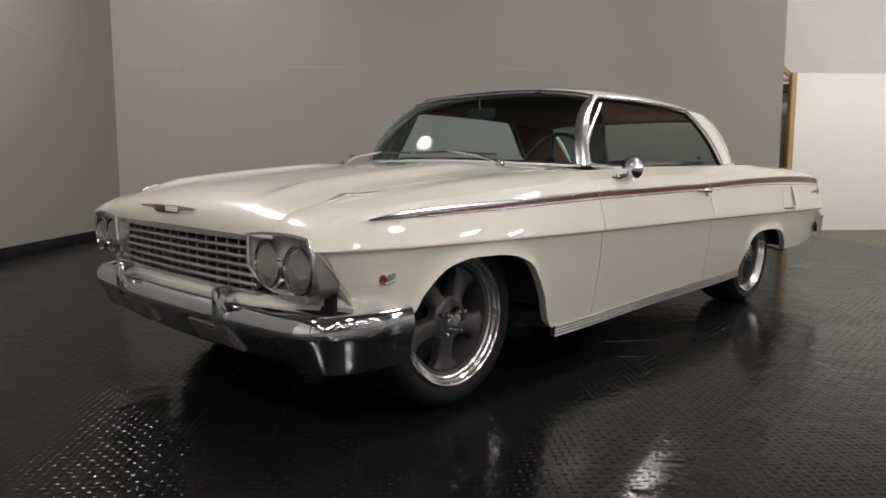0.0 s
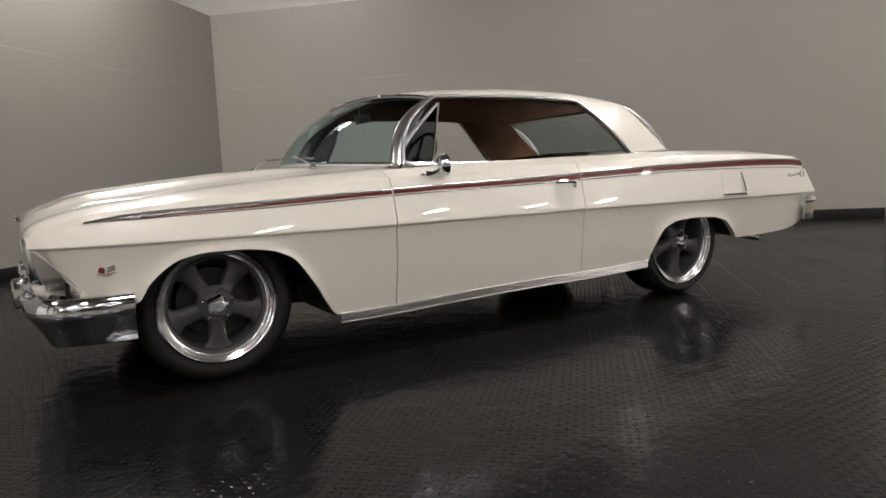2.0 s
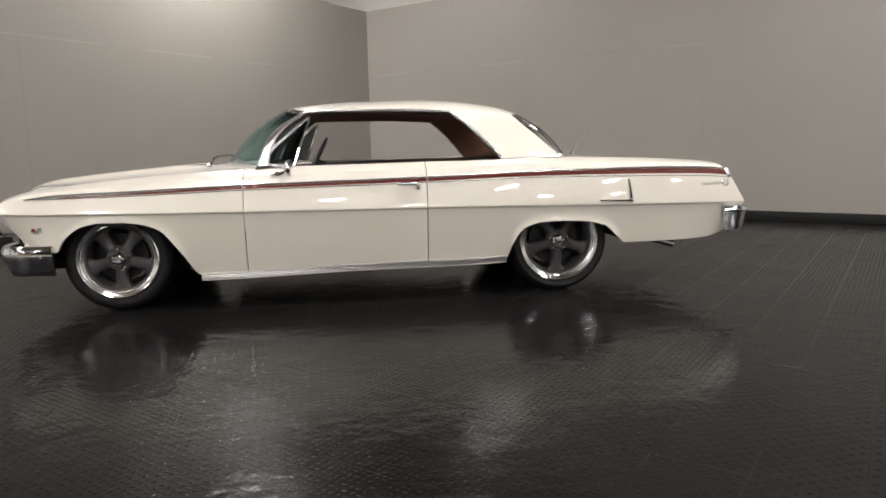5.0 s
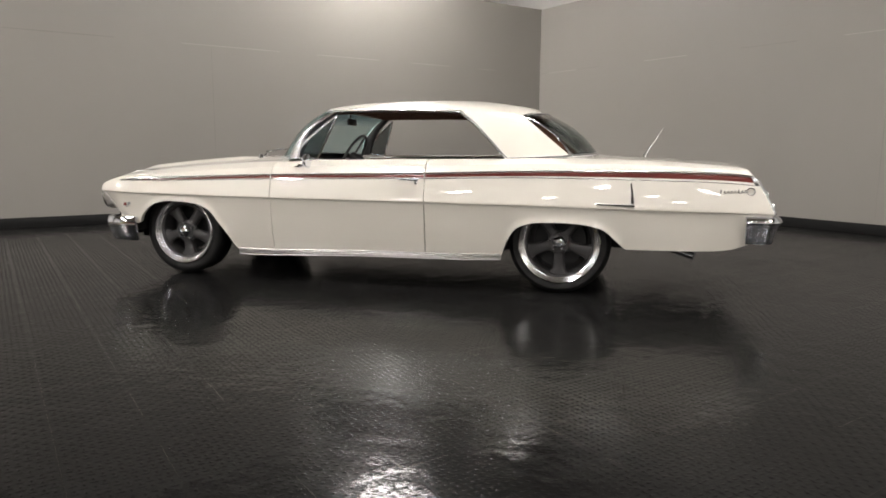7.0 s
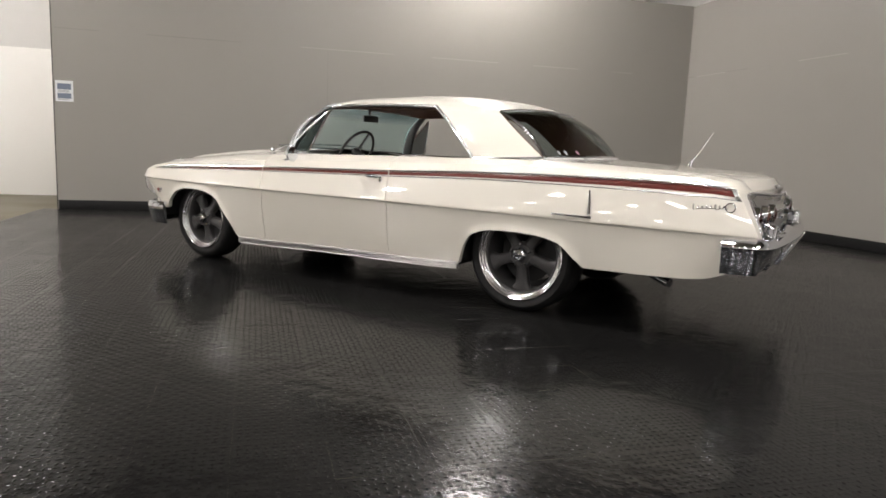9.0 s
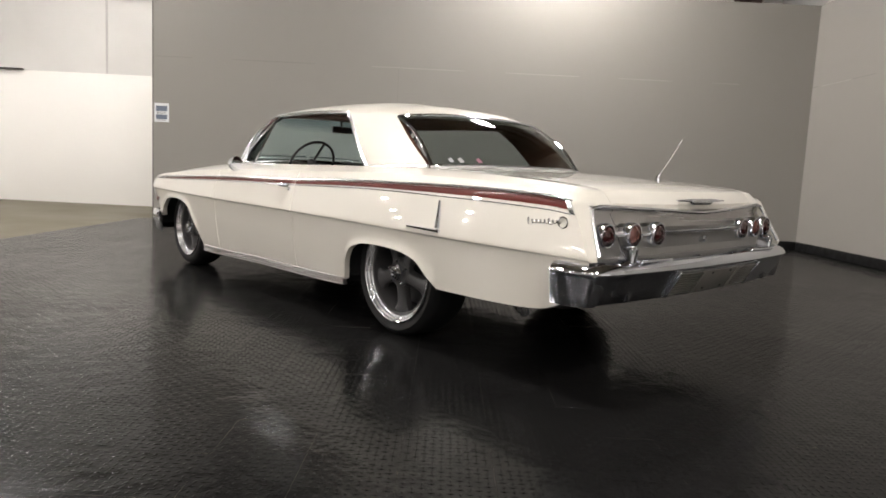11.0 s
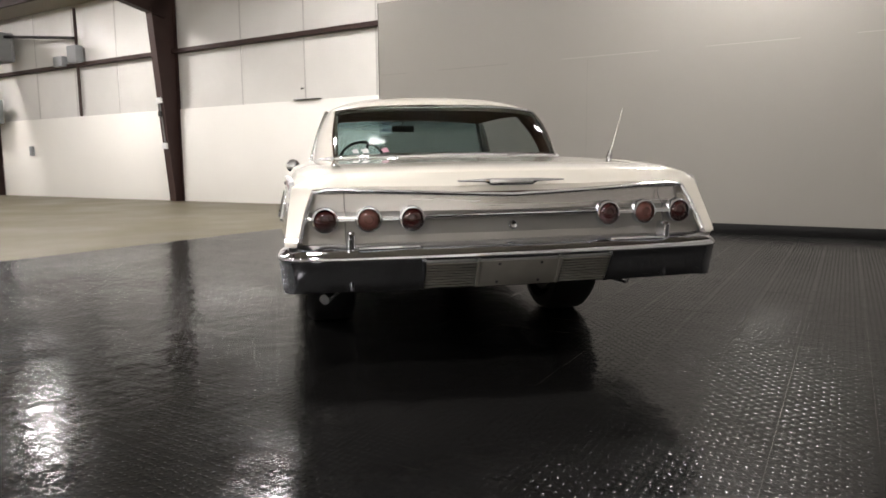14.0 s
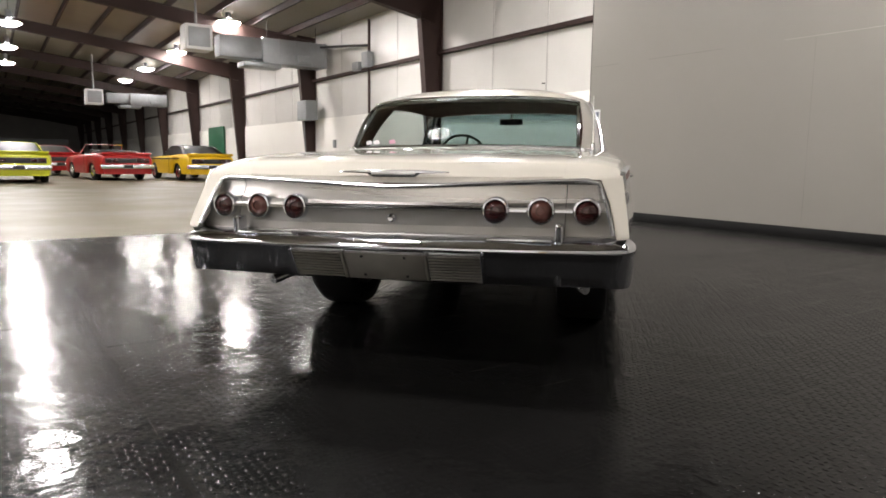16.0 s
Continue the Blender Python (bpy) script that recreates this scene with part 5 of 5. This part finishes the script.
duct_run(-2.5, -26.5, 4.72, 4.0, 0.42, 0.44)
heater(2.2, -26.5, 4.95)
duct_run(-0.5, -45.0, 4.10, 3.2, 0.40, 0.34)
heater(3.35, -45.0, 4.15)
eb = thing("electrical_cabinet", ROOM @ Matrix.Translation((-2.2, -27.4, 2.75)), "grey electrical cabinet mounted high on a column", "cabinet")
part("cabinet_body", boxes((-0.25, 0.25, -0.45, 0.45, -0.38, 0.38), bevel=0.015), GREYBOX, eb)
part("cabinet_door", boxes((0.25, 0.27, -0.40, 0.40, -0.34, 0.34), bevel=0.006), GREYBOX, eb)
set_in_room("conduit", tube([(-2.62, -22.9, 2.45), (-2.62, -22.9, 5.6)], 0.045, 10), STEEL, "dark vertical conduit on the side wall", "conduit", "")
set_in_room("conduit", tube([(-2.6, -23.0, 4.75), (-2.2, -26.3, 5.05)], 0.045, 8), DARK, "dark pipe to the air duct", "conduit", "")
set_in_room("junction_box", boxes((-2.66, -2.42, -23.1, -22.65, 4.0, 4.5), bevel=0.01), GREYBOX, "grey junction box on the conduit", "junction box", "")
set_in_room("junction_box", boxes((-2.66, -2.45, -23.9, -23.45, 3.95, 4.25), bevel=0.01), GREYBOX, "grey junction box on the conduit", "junction box", "")
gd = thing("green_panel", ROOM @ Matrix.Translation((-2.6, -42.0, 0)), "dark green panel standing against the side wall", "panel")
part("leaf", boxes((0, 0.06, -1.6, 1.6, 0, 2.6), bevel=0.01), GREEN, gd)
set_in_room("wall_partition", boxes((1.5, 30, -84.2, -84, -0.016, 2.5)), GREYBOX, "grey low partition across the far end of the hall", "wall")
set_in_room("ledge_board", boxes((-2.70, -2.58, -14.28, -13.5, 2.45, 2.475), bevel=0.003), WALLEND, "dark strip of board lying on the liner's top edge", "board", "")
set_in_room("wall_hook", tube([(-2.78, -14.12, 2.74), (-2.70, -14.12, 2.74), (-2.69, -14.12, 2.71)], 0.012, 8), DARK, "small dark hook in the insulation", "hook", "")
cf = thing("column_socket", ROOM @ Matrix.Translation((-2.17, -18.6, 2.65)), "white socket box and conduit fixed to a steel column", "socket")
part("socket_box", boxes((-0.04, 0.06, -0.09, 0.09, -0.07, 0.07), bevel=0.008), HOUSING, cf)
part("conduit", tube([(0.02, 0, -0.07), (-0.02, 0, -0.35), (-0.09, 0, -1.10)], 0.018, 8), GREYBOX, cf)
part("lower_box", boxes((-0.14, -0.05, -0.08, 0.08, -1.26, -1.10), bevel=0.006), HOUSING, cf)
part("switch_plate", boxes((-0.01, 0.05, -0.05, 0.05, -0.42, -0.28), bevel=0.006), DARK, cf)
cd = thing("cable_drop", ROOM @ Matrix.Translation((-2.2, -27.75, 2.4)), "grey conduit running down a steel column to a floor box", "conduit")
part("conduit", tube([(0, 0, 0), (-0.02, 0, -1.0), (-0.12, 0, -1.8)], 0.022, 8), GREYBOX, cd)
part("floor_box", boxes((-0.20, -0.04, -0.10, 0.10, -2.0, -1.8), bevel=0.01), HOUSING, cd)
sb = set_in_room("switch_box", boxes((-2.66, -2.60, -25.9, -25.7, 1.3, 1.6), bevel=0.006), GREYBOX, "small grey switch box on the liner board", "switch box", "")


# ---- the parked cars across the hall ----
def parked_car(name, at, paint, label, tops=1.38, nose=-2.35, tail=2.35, roof_paint=None, soft=False, stripe=False):
    c = thing(name, at, label, "car", "parked cars")
    fw, rwx = nose + 0.95, tail - 1.10
    hz = curve((nose, 0.60), (nose + 0.05, 0.74), (nose + 0.5, 0.86), (-0.8, 0.93), (0.4, 0.95), (1.2, 1.0), (tail - 0.45, 0.985), (tail - 0.10, 0.95), (tail, 0.86))
    hw = curve((nose, 0.74), (nose + 0.3, 0.90), (-0.8, 0.93), (1.2, 0.97), (tail - 0.3, 0.93), (tail, 0.86))

    def hb(x):
        d = min(abs(x - fw), abs(x - rwx)) / 0.44
        return 0.24 + (0.42 * math.sqrt(1 - d * d) if d < 1 else 0.0)
    rows = []
    for x in np.linspace(nose, tail, 90):
        w, t, b = hw(x), hz(x), hb(x)
        half = [(w - 0.07, b), (w - 0.02, b + 0.015), (w + 0.005, 0.6 * b + 0.4 * t), (w + 0.02, 0.25 * b + 0.75 * t), (w - 0.015, t - 0.075), (w - 0.06, t - 0.022), (w - 0.16, t), (0.4, t + 0.022), (0, t + 0.028)]
        rows.append([(x, -y, z) for y, z in half] + [(x, y, z) for y, z in half[::-1][1:]])
    b = grid(rows)
    for r in (rows[0], rows[-1]):
        b.faces.new([b.verts.new(p) for p in r])
    part("body", finish(b), paint, c, "", 40)
    part("underside", boxes((nose + 0.3, tail - 0.2, -0.62, 0.62, 0.24, 0.60)), BLACK, c, "dark underside")
    for s in (-1, 1):
        part("door_gap", tube([(0.55, s * (hw(0.55) + 0.018), z) for z in (0.30, 0.55, 0.80, 0.90)], 0.006, 6), DARK, c, "dark gap behind the door")
        if stripe:
            part("side_stripe", boxes((-1.6, 1.6, *sorted((s * 0.93, s * 0.985)), 0.80, 0.85), bevel=0.004), DARK, c, "black side stripe")
    line = ((-0.72, 0.0), (-0.40, 0.55), (-0.12, 0.96), (0.2, 1.0), (0.62, 0.98), (0.98, 0.78), (1.42, 0.22), (1.62, 0.0))
    glass = []
    for x, s in line:
        z = 0.93 + (tops - 0.96) * s
        glass.append([(x, -0.80 + 0.16 * s, 0.92), (x, -0.79 + 0.18 * s, z - 0.03), (x, -0.4, z - 0.008), (x, 0, z), (x, 0.4, z - 0.008), (x, 0.79 - 0.18 * s, z - 0.03), (x, 0.80 - 0.16 * s, 0.92)])
    if soft:
        part("folded_top", boxes((0.62, 1.50, -0.70, 0.70, 0.92, 1.10), bevel=0.06), DARK, c, "folded black soft top")
        part("windscreen_frame", tube([(-0.70, -0.78, 0.93), (-0.22, -0.66, 1.33), (-0.18, 0, 1.35), (-0.22, 0.66, 1.33), (-0.70, 0.78, 0.93)], 0.022, 8), CHROME, c, "chrome windscreen frame")
        for x in (-0.05, 0.55):
            part("seat", boxes((x, x + 0.16, -0.60, 0.60, 0.75, 1.14), bevel=0.05), DARK, c, "black seat back")
    else:
        part("glasshouse", finish(grid(glass)), DARK, c, "dark glass", 30)
        over = roof_paint or paint
        part("roof", slab([[(x, y * 1.02, z + 0.012) for _, y, z in row[1:-1]] for (x, s), row in zip(line, glass) if 0.9 < s], 0.02), over, c)
        for s in (-1, 1):
            i = 1 if s < 0 else -2
            part("rear_pillar", slab([[Vector(glass[k][i]) + Vector((d, s * 0.012, 0.012)) for d in (0.0, 0.16, 0.32)] for k in (4, 5, 6)] + [[Vector((x, s * 0.80, 0.95)) for x in (1.25, 1.45, 1.66)]], 0.03), over, c)
            part("front_pillar", tube([glass[0][i], glass[1][i], glass[2][i]], 0.022, 6), over, c)
    for x in (fw, rwx):
        for s in (-1, 1):
            w = part("wheel", lathe([(0.19, s * 0.66), (0.31, s * 0.68), (0.33, s * 0.72), (0.335, s * 0.84), (0.31, s * 0.885), (0.23, s * 0.89)], (x, 0, 0.335), n=28), RUBBER, c)
            part("hub", lathe([(0.235, s * 0.885), (0.20, s * 0.86), (0.10, s * 0.845), (0.06, s * 0.875), (0, s * 0.875)], (x, 0, 0.335), n=20), POLISH, w, "bright wheel disc")
            part("wheel_well", boxes((x - 0.40, x + 0.40, *sorted((s * 0.60, s * 0.85)), 0.26, 0.62)), BLACK, c, "dark wheel well")
    part("rear_bumper", prism([(tail - 0.10, 0.46), (tail + 0.06, 0.44), (tail + 0.09, 0.50), (tail + 0.08, 0.58), (tail + 0.04, 0.60), (tail - 0.10, 0.60)], -0.92, 0.92, 0.012), TRIM, c, "chrome bumper")
    part("tail_panel", box(bmesh.new(), tail - 0.05, tail + 0.012, -0.78, 0.78, 0.64, 0.82, bevel=0.01), DARK, c, "black tail panel")
    part("lower_valance", boxes((tail - 0.15, tail - 0.02, -0.84, 0.84, 0.26, 0.45), bevel=0.02), DARK, c, "dark valance")
    part("deck_lip", prism([(tail - 0.32, 0.97), (tail - 0.04, 1.03), (tail + 0.01, 1.02), (tail - 0.01, 0.94), (tail - 0.30, 0.93)], -0.86, 0.86, 0.008), paint, c)
    part("plate", boxes((tail + 0.085, tail + 0.095, -0.16, 0.16, 0.46, 0.57)), DARK, c)
    for s in (-1, 1):
        for y in (0.42, 0.66):
            part("tail_lamp", boxes((tail - 0.02, tail + 0.022, *sorted((s * (y - 0.085), s * (y + 0.085))), 0.675, 0.785), bevel=0.01), TAIL, c, "dark red lamp")
    return c


LIME = mat("lime_yellow_paint", (0.40, 0.42, 0.012), 0.35, coat=0.2, var=0.03)
REDP = mat("bright_red_paint", (0.32, 0.012, 0.012), 0.35, coat=0.2, var=0.03)
YELP = mat("yellow_paint", (0.66, 0.42, 0.008), 0.35, coat=0.2, var=0.03)


def spot(x, y, yaw):
    return ROOM @ Matrix.Translation((x, y, -0.016)) @ Matrix.Rotation(radians(yaw), 4, "Z")


parked_car("coupe_car", spot(7.75, -29.3, 92), LIME, "lime yellow coupe with chrome bumper parked in the hall")
parked_car("convertible_car", spot(4.6, -31.3, 100), REDP, "bright red convertible with dark folded top", soft=True)
parked_car("coupe_car", spot(1.7, -30.5, 98), YELP, "yellow coupe with a black vinyl roof and side stripe", roof_paint=DARK, stripe=True)
parked_car("coupe_car", spot(6.3, -37.8, 100), REDP, "red coupe parked behind the convertible")

# ---- rubber floor tiles, 305 mm, each its own piece ----
mat_floor = thing("floor_mat", ROOM, "black rubber tile floor with raised lozenge tread", "floor mat", kind="structure")
T = 0.3048


def tile_geometry(x, y, verts, faces, lift=0.0, a=0.0, b=0.0):
    """A tile with a bevelled edge, a smooth border and a field of raised lozenges."""
    def ring_of(cx, cy, lo, z0, hi, z1):
        n = len(verts)
        for s, z in ((lo, z0), (hi, z1)):
            verts.extend((cx + a * s, cy + b * s, z) for a, b in ((-1, -1), (1, -1), (1, 1), (-1, 1)))
        faces.append((n + 4, n + 5, n + 6, n + 7))
        for k in range(4):
            faces.append((n + k, n + (k + 1) % 4, n + 4 + (k + 1) % 4, n + 4 + k))
    def lozenge(cx, cy, turned):
        """A raised tread mark: pointed ends, flat crown, turned a quarter from its neighbours."""
        n = len(verts)
        for l, w, z in ((0.0145, 0.0062, 0.0), (0.0088, 0.0022, 0.0012)):
            verts.extend((cx + (q if turned else p), cy + (p if turned else q), z) for p, q in ((-l, 0), (0, -w), (l, 0), (0, w)))
        order = (3, 2, 1, 0) if turned else (0, 1, 2, 3)
        faces.append(tuple(n + 4 + k for k in order))
        for k in range(4):
            u, v = order[k], order[(k + 1) % 4]
            faces.append((n + u, n + v, n + 4 + v, n + 4 + u))
    first = len(verts)
    ring_of(x, y, T / 2 - 0.0001, -0.0008, T / 2 - 0.0006, 0.0)
    for i in range(10):
        for j in range(10):
            lozenge(x + (i - 4.5) * 0.0288, y + (j - 4.5) * 0.0288, (i + j) % 2)
    for k in range(first, len(verts)):
        p = verts[k]
        verts[k] = (p[0], p[1], p[2] + lift + a * (p[0] - x) + b * (p[1] - y))


verts, faces = [], []
tile_geometry(0, 0, verts, faces)
tile_mesh = bpy.data.meshes.new("rubber_tile")
tile_mesh.from_pydata(verts, [], faces)
tile_mesh.polygons.foreach_set("use_smooth", [k >= 5 for k in range(len(faces))])
tile_mesh.materials.append(TILE)
verts, faces = [], []
count = 0
for i in range(33):
    for j in range(33):
        x, y = 0.02 + T * (i + 0.5), -0.02 - T * (j + 0.5)
        if 6.2 < x < 9.6 and -9.3 < y < -2.0 and count < 290:
            count += 1
            t = new("rubber_tile", tile_mesh)
            t.parent = mat_floor
            t.location = (x, y, random.uniform(-0.0002, 0.0002))
            t.rotation_euler = (random.uniform(-0.004, 0.004), random.uniform(-0.004, 0.004), 0)
        else:
            tile_geometry(x, y, verts, faces, random.uniform(-0.0002, 0.0002), random.uniform(-0.004, 0.004), random.uniform(-0.004, 0.004))
me = bpy.data.meshes.new("rubber_tiles")
me.from_pydata(verts, [], faces)
me.polygons.foreach_set("use_smooth", [k % 505 >= 5 for k in range(len(faces))])
me.materials.append(TILE)
ob = new("rubber_tiles", me)
ob.parent = mat_floor
ob["kind"] = "stuff"
